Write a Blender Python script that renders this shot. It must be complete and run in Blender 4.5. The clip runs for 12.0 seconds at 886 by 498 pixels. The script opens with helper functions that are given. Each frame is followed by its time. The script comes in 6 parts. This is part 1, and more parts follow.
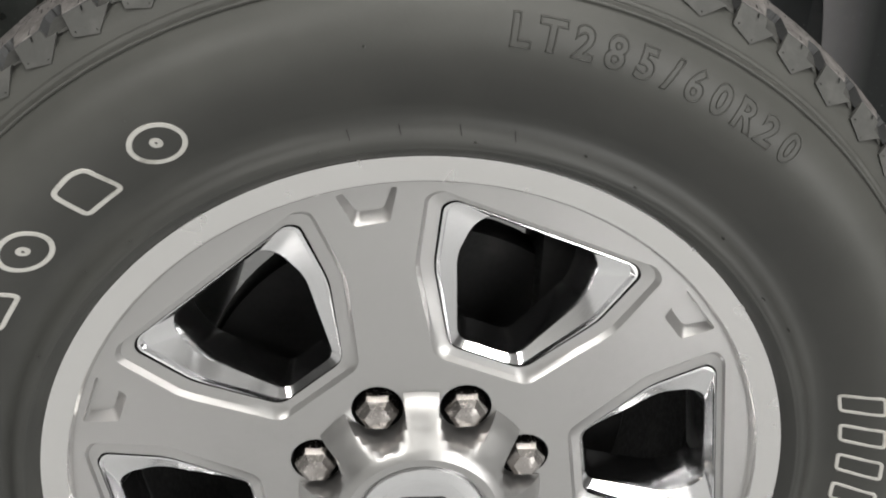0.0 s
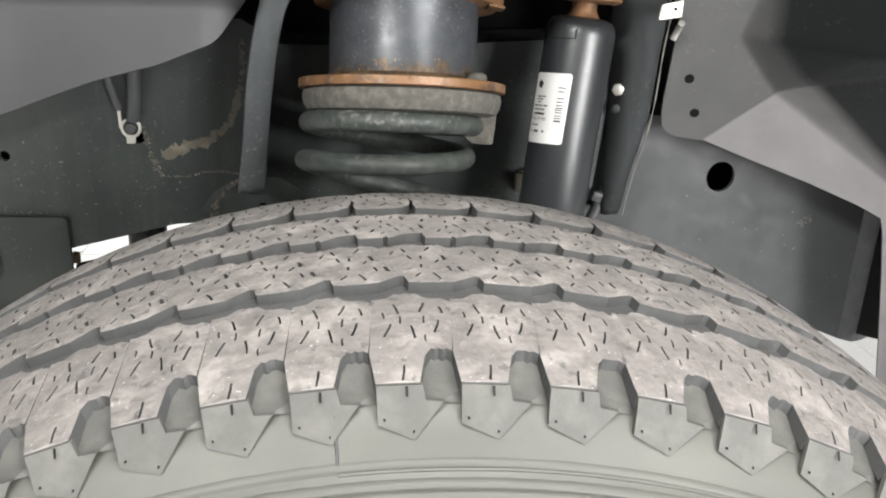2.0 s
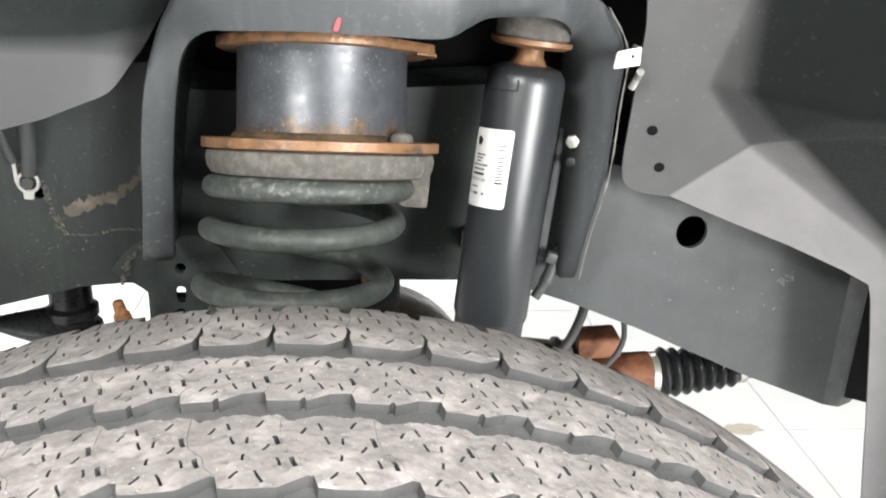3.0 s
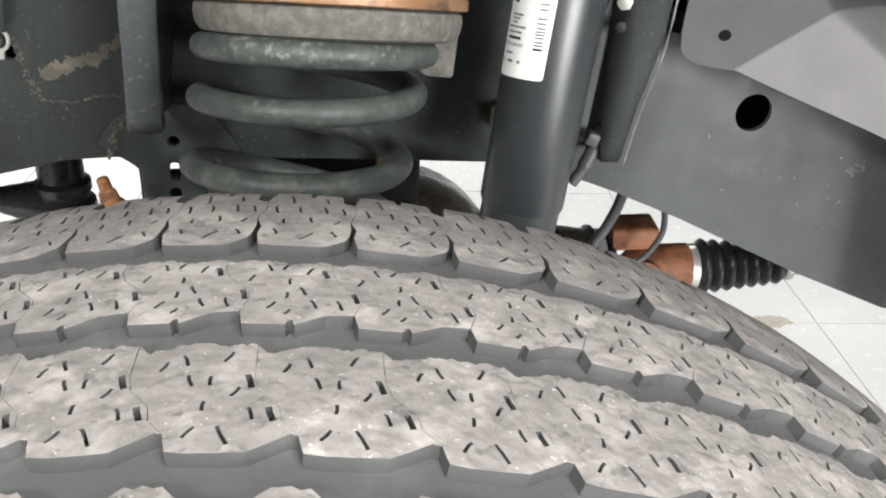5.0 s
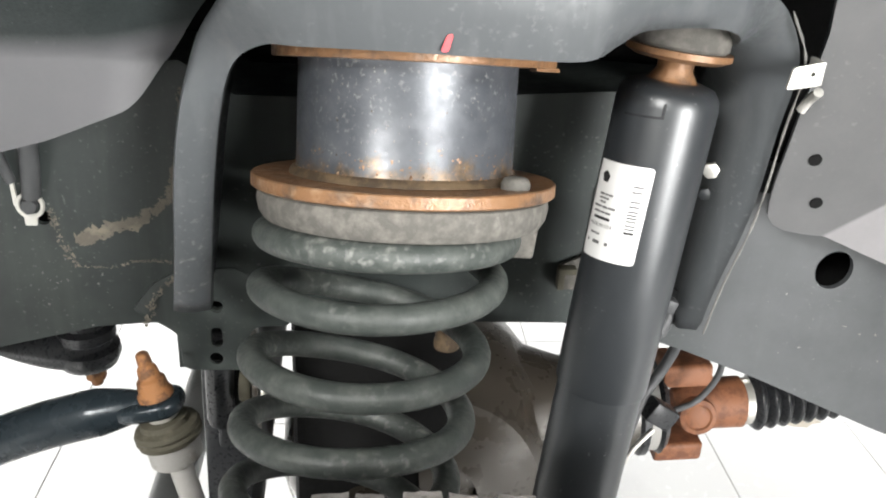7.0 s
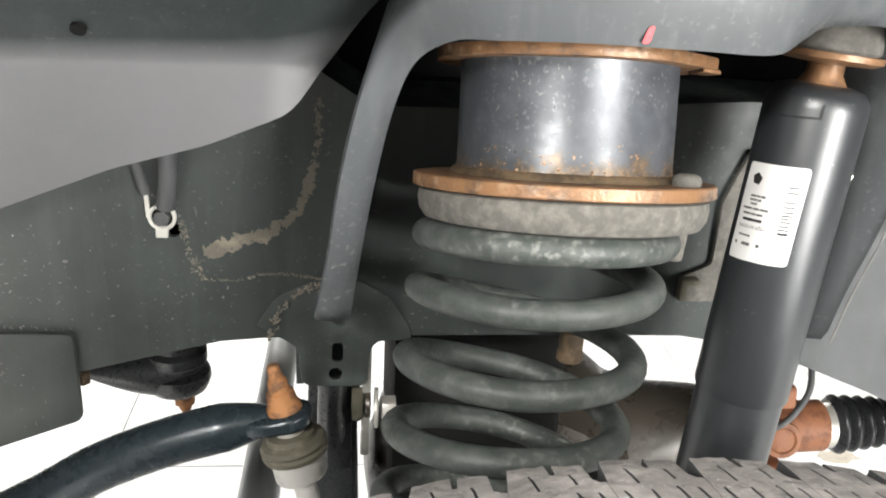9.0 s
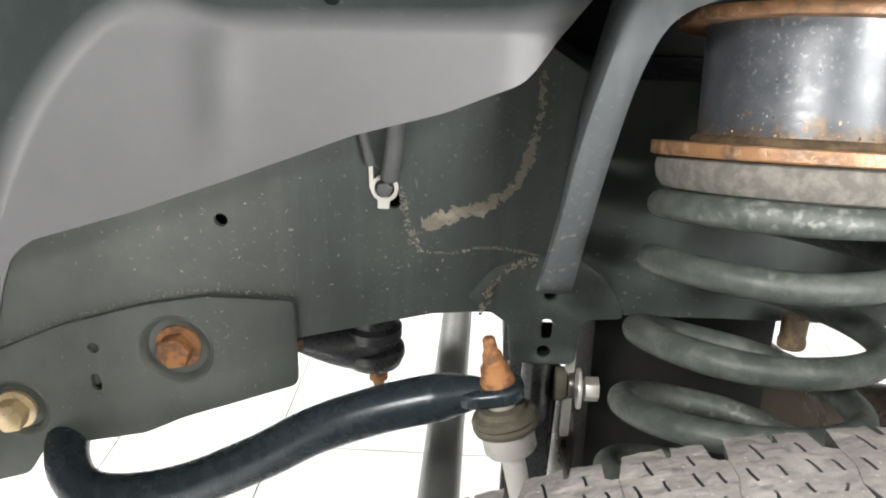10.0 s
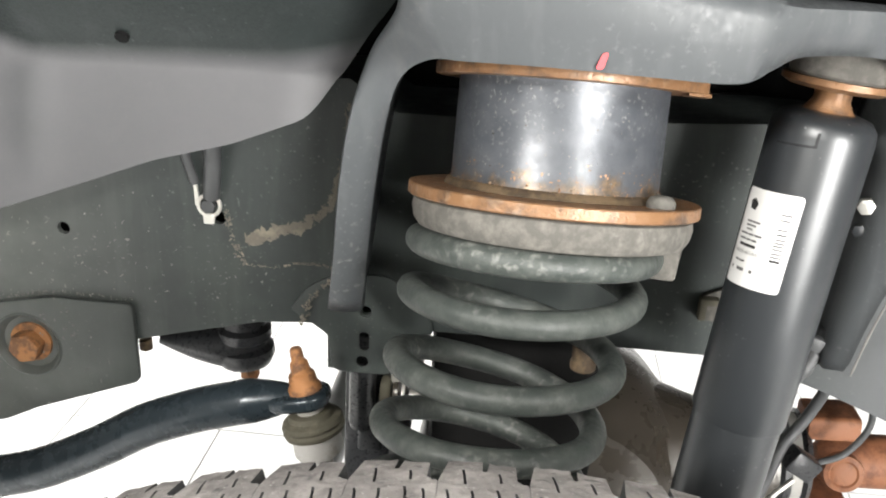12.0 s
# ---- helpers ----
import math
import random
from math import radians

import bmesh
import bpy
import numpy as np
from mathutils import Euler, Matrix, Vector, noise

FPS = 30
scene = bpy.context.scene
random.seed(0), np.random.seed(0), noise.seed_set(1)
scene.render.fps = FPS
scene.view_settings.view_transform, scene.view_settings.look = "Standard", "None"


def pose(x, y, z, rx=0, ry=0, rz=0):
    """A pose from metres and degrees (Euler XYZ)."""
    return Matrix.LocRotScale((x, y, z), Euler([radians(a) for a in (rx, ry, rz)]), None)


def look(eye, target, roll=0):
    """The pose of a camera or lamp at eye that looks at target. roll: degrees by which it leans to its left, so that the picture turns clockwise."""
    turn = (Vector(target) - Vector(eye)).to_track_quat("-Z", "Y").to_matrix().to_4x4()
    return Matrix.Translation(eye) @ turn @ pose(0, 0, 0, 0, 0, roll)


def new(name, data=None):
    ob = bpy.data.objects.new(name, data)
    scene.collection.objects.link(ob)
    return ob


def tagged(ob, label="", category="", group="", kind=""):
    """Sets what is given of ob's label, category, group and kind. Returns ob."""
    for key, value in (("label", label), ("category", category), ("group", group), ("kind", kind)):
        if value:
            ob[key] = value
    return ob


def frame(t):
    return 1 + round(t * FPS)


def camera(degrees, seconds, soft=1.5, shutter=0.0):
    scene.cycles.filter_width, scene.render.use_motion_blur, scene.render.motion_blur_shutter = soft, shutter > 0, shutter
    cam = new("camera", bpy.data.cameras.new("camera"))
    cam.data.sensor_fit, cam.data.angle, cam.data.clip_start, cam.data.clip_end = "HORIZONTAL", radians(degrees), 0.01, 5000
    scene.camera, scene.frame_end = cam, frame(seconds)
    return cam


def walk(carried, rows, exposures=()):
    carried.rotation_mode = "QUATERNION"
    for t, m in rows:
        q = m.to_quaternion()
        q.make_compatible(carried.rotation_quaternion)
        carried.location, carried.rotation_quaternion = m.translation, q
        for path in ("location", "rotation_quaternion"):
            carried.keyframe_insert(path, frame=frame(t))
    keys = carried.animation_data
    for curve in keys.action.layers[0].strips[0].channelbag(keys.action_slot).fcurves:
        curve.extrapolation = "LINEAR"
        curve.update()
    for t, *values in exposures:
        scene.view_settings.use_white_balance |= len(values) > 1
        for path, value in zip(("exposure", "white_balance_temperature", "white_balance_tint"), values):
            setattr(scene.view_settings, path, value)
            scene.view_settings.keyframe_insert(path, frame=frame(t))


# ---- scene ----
cam = camera(53.47, 12.0, 2.0)
PATH = [
    (0.0, (-0.0335, -0.5035, 0.8703), (0.0430, 0.3912, 0.4301), 2.09),
    (0.5, (-0.0399, -0.4886, 0.8995), (0.0334, 0.4299, 0.5109), 2.05),
    (1.0, (-0.0441, -0.4388, 0.9306), (0.0344, 0.4925, 0.5749), 2.00),
    (1.5, (-0.0458, -0.3637, 0.9522), (0.0408, 0.5663, 0.5951), 2.00),
    (2.0, (-0.0282, -0.2686, 0.9781), (0.0678, 0.6618, 0.6245), 2.10),
    (2.5, (0.0123, -0.2068, 1.0067), (0.1121, 0.7241, 0.6553), 2.10),
    (3.0, (0.0393, -0.1674, 1.0096), (0.1303, 0.7603, 0.6474), 2.10),
    (3.5, (0.0454, -0.1151, 0.9729), (0.1219, 0.7946, 0.5645), 2.00),
    (3.7, (0.0396, -0.0986, 0.9664), (0.1235, 0.8051, 0.5465), 2.20),
    (5.3, (0.0436, -0.0837, 0.9880), (0.1110, 0.7818, 0.4906), 3.16),
    (5.5, (0.0438, -0.0789, 1.0047), (0.1110, 0.7848, 0.5052), 3.26),
    (6.0, (0.0369, -0.0443, 1.0235), (0.1132, 0.8195, 0.5255), 3.42),
    (6.5, (0.0048, -0.0097, 1.0352), (0.0870, 0.8795, 0.5850), 3.17),
    (6.7, (-0.0038, 0.0002, 1.0330), (0.0776, 0.8936, 0.5895), 3.15),
    (8.3, (-0.0370, -0.0114, 1.0008), (0.0720, 0.9107, 0.6294), 2.59),
    (8.5, (-0.0613, -0.0001, 0.9986), (0.0494, 0.9189, 0.6204), 2.71),
    (9.0, (-0.1105, -0.0068, 0.9960), (-0.0111, 0.9144, 0.6199), 3.01),
    (9.5, (-0.1477, -0.0052, 0.9827), (-0.1310, 0.9219, 0.6081), 1.59),
    (10.0, (-0.1690, -0.0107, 0.9745), (-0.2183, 0.9141, 0.5972), 1.11),
    (10.5, (-0.1608, -0.0161, 0.9766), (-0.2542, 0.9052, 0.5990), 2.11),
    (11.0, (-0.0938, -0.0231, 1.0032), (-0.1947, 0.8929, 0.6148), 2.75),
    (11.5, (-0.0469, -0.0378, 1.0228), (-0.1421, 0.8777, 0.6317), 2.78),
    (12.0, (-0.0117, -0.0305, 1.0180), (-0.0911, 0.8861, 0.6263), 2.69),
]
walk(cam, [(t, look(eye, target, roll)) for t, eye, target, roll in PATH],
     [(0.0, -0.72, 6500, 10), (0.5, -0.40, 6500, 10), (1.0, -0.05, 6500, 10), (1.5, 0.47, 6500, 10), (2.0, 0.90, 6500, 10), (2.5, 1.33, 6430, 10), (3.0, 1.42, 6430, 10), (3.7, 1.44, 6430, 10), (5.3, 1.12, 6430, 10),
      (5.6, 1.17, 6430, 10), (6.0, 1.40, 6430, 10), (6.5, 1.54, 6430, 10), (8.3, 1.66, 6500, 10), (9.0, 1.70, 6560, 10), (10.0, 1.76, 6560, 10), (11.0, 1.78, 6560, 10), (12.0, 1.74, 6560, 10)])

# ---- world and light ----
world = bpy.data.worlds.new("world")
scene.world = world
world.use_nodes = True
world.node_tree.nodes["Background"].inputs[0].default_value = (0.92, 0.96, 1.0, 1)
world.node_tree.nodes["Background"].inputs[1].default_value = 0.04


def ceiling_lamp(x, y, z, sx, sy, watts):
    """A soft ceiling panel that shines downwards."""
    data = bpy.data.lights.new("ceiling_lamp", "AREA")
    data.shape, data.size, data.size_y, data.energy = "RECTANGLE", sx, sy, watts
    data.color = (1.0, 0.98, 0.935)
    ob = new("ceiling_lamp", data)
    ob.matrix_world = pose(x, y, z)
    return ob


# Unseen overhead lamp, added to brighten the tyre's tread and shoulder.
ceiling_lamp(0.4, -1.15, 3.3, 2.2, 0.5, 92)
# Two rows of panels in front of the truck's side.
ceiling_lamp(-2.3, -3.5, 3.3, 1.4, 0.8, 230)
ceiling_lamp(2.5, -3.5, 3.3, 1.0, 0.8, 130)
# Unseen lamps beyond the truck, added to brighten the floor there.
for lx, watts in ((-2.2, 160), (0.6, 34), (3.0, 5)):
    ceiling_lamp(lx, 3.6, 3.3, 1.6, 0.8, watts)
# Unseen low lamp at the wall behind the camera, added to brighten the wheel.
front_fill = ceiling_lamp(3.1, -4.9, 1.4, 2.4, 2.4, 310)
front_fill.name = front_fill.data.name = "front_fill"
front_fill.matrix_world = pose(3.1, -4.9, 1.4, 90, 0, 0)
front_fill.data.color = (1.0, 0.99, 0.965)


# ---- materials ----
def ramp(nt, src, a, b, lo=0.0, hi=1.0):
    """A float that runs from lo to hi while src runs from a to b."""
    n = nt.nodes.new("ShaderNodeMapRange")
    n.inputs[1].default_value, n.inputs[2].default_value = a, b
    n.inputs[3].default_value, n.inputs[4].default_value = lo, hi
    nt.links.new(src, n.inputs[0])
    return n.outputs[0]


def noise_of(nt, vec, scale, detail=4.0, rough=0.6):
    n = nt.nodes.new("ShaderNodeTexNoise")
    n.inputs["Scale"].default_value, n.inputs["Detail"].default_value = scale, detail
    n.inputs["Roughness"].default_value = rough
    nt.links.new(vec, n.inputs["Vector"])
    return n.outputs["Fac"]


def mixed(nt, fac, a, b):
    n = nt.nodes.new("ShaderNodeMix")
    n.data_type = "RGBA"
    nt.links.new(fac, n.inputs[0])
    for slot, v in ((n.inputs[6], a), (n.inputs[7], b)):
        if isinstance(v, tuple):
            slot.default_value = (*v, 1)
        else:
            nt.links.new(v, slot)
    return n.outputs[2]


def surface(name, base, second, rough=0.5, metal=0.0, big=9.0, fine=260.0, bump=0.15, amount=(0.45, 0.65),
            specks=None, speck_scale=90.0, speck_cut=(0.66, 0.72), rough_span=0.12, bump_scale=0.0006, coat=0.0, extra=None, spec=0.35, speck_mix=0.6, lump=0.0, streaks=None):
    """A worn surface: two colours that mingle at two scales, specks, uneven gloss and fine relief."""
    m = bpy.data.materials.new(name)
    m.use_nodes = True
    nt = m.node_tree
    p = nt.nodes["Principled BSDF"]
    geo = nt.nodes.new("ShaderNodeNewGeometry")
    vec = geo.outputs["Position"]
    n1 = noise_of(nt, vec, big)
    n2 = noise_of(nt, vec, fine, 3.0, 0.7)
    add = nt.nodes.new("ShaderNodeMath")
    add.operation = "MULTIPLY_ADD"
    nt.links.new(n2, add.inputs[0])
    add.inputs[1].default_value = 0.15
    nt.links.new(n1, add.inputs[2])
    f = ramp(nt, add.outputs[0], amount[0] + 0.17, amount[1] + 0.17)
    col = mixed(nt, f, base, second)
    if specks:
        n3 = noise_of(nt, vec, speck_scale * 2.3, 2.0, 0.5)
        n4 = noise_of(nt, vec, speck_scale * 0.12, 3.0, 0.6)
        mul = nt.nodes.new("ShaderNodeMath")
        mul.operation = "MULTIPLY"
        nt.links.new(ramp(nt, n3, speck_cut[0] - 0.03, speck_cut[1] + 0.03, 0.0, speck_mix), mul.inputs[0])
        nt.links.new(ramp(nt, n4, 0.44, 0.66), mul.inputs[1])
        col = mixed(nt, mul.outputs[0], col, specks)
    if streaks:
        mp = nt.nodes.new("ShaderNodeMapping")
        mp.inputs["Scale"].default_value = (1.0, 1.0, 0.09)
        nt.links.new(vec, mp.inputs["Vector"])
        col = mixed(nt, ramp(nt, noise_of(nt, mp.outputs[0], 70.0, 3.0, 0.6), 0.5, 0.78, 0.0, 0.4), col, streaks)
    if extra:
        col = extra(nt, vec, col)
    nt.links.new(col, p.inputs["Base Color"])
    nt.links.new(ramp(nt, n2, 0.3, 0.7, max(0.02, rough - rough_span), min(1, rough + rough_span)), p.inputs["Roughness"])
    p.inputs["Metallic"].default_value = metal
    p.inputs["Specular IOR Level"].default_value = spec
    p.inputs["Coat Weight"].default_value = coat
    p.inputs["Coat Roughness"].default_value = 0.15
    if bump:
        b = nt.nodes.new("ShaderNodeBump")
        b.inputs["Strength"].default_value, b.inputs["Distance"].default_value = bump, bump_scale
        height = n2
        if lump:
            more = nt.nodes.new("ShaderNodeMath")
            more.operation = "MULTIPLY_ADD"
            nt.links.new(noise_of(nt, vec, lump, 1.5, 0.5), more.inputs[0])
            more.inputs[1].default_value = 2.2
            nt.links.new(ramp(nt, n2, 0.0, 1.0, 0.0, 0.35), more.inputs[2])
            height = more.outputs[0]
        nt.links.new(height, b.inputs["Height"])
        nt.links.new(b.outputs[0], p.inputs["Normal"])
    return m


def rail_tints(nt, vec, col):
    """Paler patchy tints over the rear and the front of the rail."""
    sep = nt.nodes.new("ShaderNodeSeparateXYZ")
    nt.links.new(vec, sep.inputs[0])
    patches = ramp(nt, noise_of(nt, vec, 14.0, 5.0, 0.65), 0.3, 0.62, 0.5, 0.85)
    for near, far, tint in ((0.17, 0.27, (0.068, 0.071, 0.075)), (-0.28, -0.42, (0.092, 0.098, 0.091))):
        mul = nt.nodes.new("ShaderNodeMath")
        mul.operation = "MULTIPLY"
        nt.links.new(ramp(nt, sep.outputs[0], near, far), mul.inputs[0])
        nt.links.new(patches, mul.inputs[1])
        col = mixed(nt, mul.outputs[0], col, tint)
    return col


def shoulder_tone(nt, vec, col):
    """Patchy shoulder dust; its fade paints in the sidewall's shade towards the rim."""
    off = nt.nodes.new("ShaderNodeVectorMath")
    off.operation = "MULTIPLY_ADD"
    nt.links.new(vec, off.inputs[0])
    off.inputs[1].default_value, off.inputs[2].default_value = (1.0, 0.0, 1.0), (0.0, 0.0, -0.415)
    far = nt.nodes.new("ShaderNodeVectorMath")
    far.operation = "LENGTH"
    nt.links.new(off.outputs[0], far.inputs[0])
    mul = nt.nodes.new("ShaderNodeMath")
    mul.operation = "MULTIPLY"
    nt.links.new(ramp(nt, far.outputs["Value"], 0.305, 0.385), mul.inputs[0])
    nt.links.new(ramp(nt, noise_of(nt, vec, 16.0, 5.0, 0.6), 0.3, 0.7, 0.6, 1.0), mul.inputs[1])
    return mixed(nt, mul.outputs[0], col, (0.082, 0.082, 0.075))


RUBBER = surface("rubber", (0.034, 0.0345, 0.032), (0.052, 0.052, 0.047), 0.50, big=7, fine=420, bump=0.12, amount=(0.35, 0.75), spec=0.42, rough_span=0.025, extra=shoulder_tone)
LUG_RUBBER = surface("dusty_lug_rubber", (0.072, 0.072, 0.068), (0.104, 0.103, 0.097), 0.6, big=70, fine=420, bump=0.3, amount=(0.35, 0.65), spec=0.35)
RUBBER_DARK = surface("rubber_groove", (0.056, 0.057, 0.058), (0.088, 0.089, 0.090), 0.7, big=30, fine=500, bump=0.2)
def scuffs_and_glints(nt, vec, col):
    """Pale rubbed patches on the worn tread, and glints painted as tiny bright specks."""
    col = mixed(nt, ramp(nt, noise_of(nt, vec, 62.0, 3.0, 0.62), 0.50, 0.66, 0.0, 0.75), col, (0.268, 0.251, 0.240))
    col = mixed(nt, ramp(nt, noise_of(nt, vec, 175.0, 2.0, 0.55), 0.36, 0.30, 0.0, 0.7), col, (0.072, 0.070, 0.069))
    return mixed(nt, ramp(nt, noise_of(nt, vec, 620.0, 2.0, 0.6), 0.66, 0.74, 0.0, 0.6), col, (0.50, 0.49, 0.475))


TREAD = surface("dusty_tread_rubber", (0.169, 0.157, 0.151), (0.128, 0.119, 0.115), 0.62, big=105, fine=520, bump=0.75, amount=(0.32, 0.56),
                bump_scale=0.0008, spec=0.45, lump=190.0, extra=scuffs_and_glints)
WHITE_RUBBER = surface("white_letter_rubber", (0.52, 0.51, 0.48), (0.36, 0.35, 0.32), 0.7, big=50, fine=400)
SILVER = surface("silver_wheel_paint", (0.48, 0.475, 0.47), (0.45, 0.445, 0.44), 0.36, 0.9, big=5, fine=150, bump=0.0, rough_span=0.05, coat=0.2)
MACHINED = surface("machined_rim_ring", (0.80, 0.79, 0.78), (0.78, 0.77, 0.76), 0.27, 1.0, big=5, fine=30, bump=0.0, rough_span=0.006)
CHROME = surface("chrome", (0.82, 0.82, 0.83), (0.76, 0.76, 0.77), 0.16, 1.0, big=12, fine=60, bump=0.0, rough_span=0.03)
NUT_CHROME = surface("chrome_nut", (0.50, 0.47, 0.45), (0.30, 0.27, 0.25), 0.2, 1.0, big=60, fine=500, bump=0.05)
# Near-black with shade put into the colour, for recesses and the brake.
SHADE_BLACK = surface("shade_black", (0.006, 0.006, 0.006), (0.018, 0.017, 0.016), 0.6, 0.3, big=20, fine=200)
FRAME_PAINT = surface("dusty_black_frame_paint", (0.0291, 0.0347, 0.0335), (0.0531, 0.0633, 0.0575), 0.5, big=7, fine=60, bump=0.12, amount=(0.42, 0.66),
                      specks=(0.22, 0.22, 0.205), speck_scale=120, speck_cut=(0.66, 0.73), extra=rail_tints, streaks=(0.060, 0.069, 0.062))
TOWER_PAINT = surface("black_tower_paint", (0.062, 0.067, 0.071), (0.09, 0.095, 0.097), 0.46, big=8, fine=200, bump=0.12,
                      specks=(0.26, 0.26, 0.255), speck_scale=110, speck_cut=(0.62, 0.76), speck_mix=0.5, streaks=(0.12, 0.124, 0.127))
MUD = surface("dried_mud", (0.125, 0.113, 0.092), (0.22, 0.192, 0.152), 0.9, big=50, fine=300, bump=0.6, bump_scale=0.002)



def tint_by_depth(nt, vec, col, near, far, tint, cover):
    """Mixes in that tint where y runs from near to far, as strongly as the socket or number cover says."""
    sep = nt.nodes.new("ShaderNodeSeparateXYZ")
    nt.links.new(vec, sep.inputs[0])
    mul = nt.nodes.new("ShaderNodeMath")
    mul.operation = "MULTIPLY"
    nt.links.new(ramp(nt, sep.outputs[1], near, far), mul.inputs[0])
    nt.links.new(cover, mul.inputs[1])
    return mixed(nt, mul.outputs[0], col, tint)


def front_panel_tone(nt, vec, col):
    """Dust on the front liner's flat, leaning panel; the barrel's shade is painted in."""
    lean = nt.nodes.new("ShaderNodeVectorMath")
    lean.operation = "DOT_PRODUCT"
    nt.links.new(vec, lean.inputs[0])
    lean.inputs[1].default_value = (0.0, 1.0, -0.22)
    shifted = nt.nodes.new("ShaderNodeCombineXYZ")
    nt.links.new(lean.outputs["Value"], shifted.inputs[1])
    flat = 0.513 - 0.22 * 0.8975
    sep = nt.nodes.new("ShaderNodeSeparateXYZ")
    nt.links.new(vec, sep.inputs[0])
    cover = nt.nodes.new("ShaderNodeMath")
    cover.operation = "MULTIPLY"
    nt.links.new(ramp(nt, noise_of(nt, vec, 8.0, 5.0, 0.65), 0.3, 0.7, 0.8, 1.0), cover.inputs[0])
    nt.links.new(ramp(nt, sep.outputs[0], -0.490, -0.474), cover.inputs[1])
    return tint_by_depth(nt, shifted.outputs[0], col, flat - 0.016, flat - 0.004, (0.099, 0.098, 0.103), cover.outputs[0])


def rear_panel_tone(nt, vec, col):
    """Dust on the rear plate next to the rail; light and shade added by colour."""
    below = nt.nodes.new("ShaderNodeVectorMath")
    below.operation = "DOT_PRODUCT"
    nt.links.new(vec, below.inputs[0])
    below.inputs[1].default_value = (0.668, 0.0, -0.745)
    # Paler below the fold: the facet's stronger light is put into the tint.
    facet_gain = ramp(nt, below.outputs["Value"], 0.668 * 0.299 - 0.745 * 0.788 - 0.001, 0.668 * 0.299 - 0.745 * 0.788 + 0.002, 0.40, 1.0)
    tone_mix = nt.nodes.new("ShaderNodeMath")
    tone_mix.operation = "MULTIPLY"
    nt.links.new(facet_gain, tone_mix.inputs[0])
    nt.links.new(ramp(nt, noise_of(nt, vec, 22.0, 5.0, 0.65), 0.3, 0.7, 0.8, 1.0), tone_mix.inputs[1])
    # The barrel stays dark, its shade held in the colour.
    return tint_by_depth(nt, vec, col, 0.462, 0.478, (0.215, 0.208, 0.213), tone_mix.outputs[0])


LINER = surface("liner_plastic", (0.017, 0.022, 0.0215), (0.027, 0.032, 0.032), 0.46, big=6, fine=500, bump=0.05,
                specks=(0.12, 0.12, 0.12), speck_scale=110, speck_cut=(0.68, 0.78), spec=0.35, extra=front_panel_tone, streaks=(0.040, 0.043, 0.045))
DUSTY_LINER = surface("dusty_liner_plastic", (0.018, 0.0215, 0.0215), (0.028, 0.032, 0.032), 0.45, big=6, fine=400, bump=0.05, specks=(0.14, 0.14, 0.14), speck_scale=80, speck_cut=(0.66, 0.76), spec=0.35, extra=rear_panel_tone)
RUST = surface("rust", (0.205, 0.108, 0.052), (0.070, 0.045, 0.031), 0.38, 0.2, big=85, fine=260, bump=1.0, amount=(0.40, 0.62),
               specks=(0.55, 0.42, 0.30), speck_scale=60, speck_cut=(0.56, 0.70), speck_mix=0.6, spec=0.5)
RUST_BOLT = surface("rusty_bolt", (0.30, 0.135, 0.052), (0.13, 0.062, 0.03), 0.7, big=110, fine=400, bump=0.7, amount=(0.36, 0.5))

def foot_rust(nt, vec, col):
    """Rust that has crept up from the weld at the spacer's foot, in ragged tongues."""
    axis = Vector((0.0205, 0.2497, 1.0)).normalized()
    dot = nt.nodes.new("ShaderNodeVectorMath")
    dot.operation = "DOT_PRODUCT"
    nt.links.new(vec, dot.inputs[0])
    dot.inputs[1].default_value = axis
    up = nt.nodes.new("ShaderNodeMath")
    up.operation = "SUBTRACT"
    nt.links.new(dot.outputs["Value"], up.inputs[0])
    up.inputs[1].default_value = axis.dot(Vector((0.0091, 0.4755, 0.8455)))
    edge = nt.nodes.new("ShaderNodeMath")
    edge.operation = "MULTIPLY_ADD"
    nt.links.new(noise_of(nt, vec, 48.0, 5.0, 0.72), edge.inputs[0])
    edge.inputs[1].default_value = -0.060
    nt.links.new(up.outputs[0], edge.inputs[2])
    tone = mixed(nt, ramp(nt, noise_of(nt, vec, 190.0, 4.0, 0.7), 0.38, 0.62), (0.050, 0.036, 0.023), (0.165, 0.105, 0.052))
    return mixed(nt, ramp(nt, edge.outputs[0], -0.030, -0.019, 0.92, 0.0), col, tone)


CYLINDER = surface("speckled_gloss_black", (0.055, 0.060, 0.069), (0.086, 0.091, 0.101), 0.38, 0.3, big=60, fine=150, bump=0.25, amount=(0.32, 0.66), rough_span=0.10, spec=0.6,
                   specks=(0.26, 0.26, 0.255), speck_scale=150, speck_cut=(0.61, 0.71), extra=foot_rust)
ISOLATOR = surface("dusty_rubber_isolator", (0.088, 0.084, 0.076), (0.150, 0.141, 0.126), 0.85, big=130, fine=300, bump=0.9, amount=(0.34, 0.62),
                   specks=(0.22, 0.21, 0.195), speck_scale=120, speck_cut=(0.60, 0.78), speck_mix=0.45, spec=0.2)
SPRING = surface("dusty_spring_coating", (0.0381, 0.0448, 0.0414), (0.0792, 0.0864, 0.0792), 0.5, big=75, fine=240, bump=0.7, amount=(0.32, 0.62),
                 specks=(0.30, 0.30, 0.28), speck_scale=82, speck_cut=(0.57, 0.72), speck_mix=0.5, spec=0.4)
SHOCK = surface("satin_black_steel", (0.023, 0.026, 0.029), (0.034, 0.037, 0.041), 0.37, 0.2, big=8, fine=300, bump=0.015, rough_span=0.03,
                specks=(0.3, 0.3, 0.3), speck_scale=160, speck_cut=(0.70, 0.76), spec=0.9)
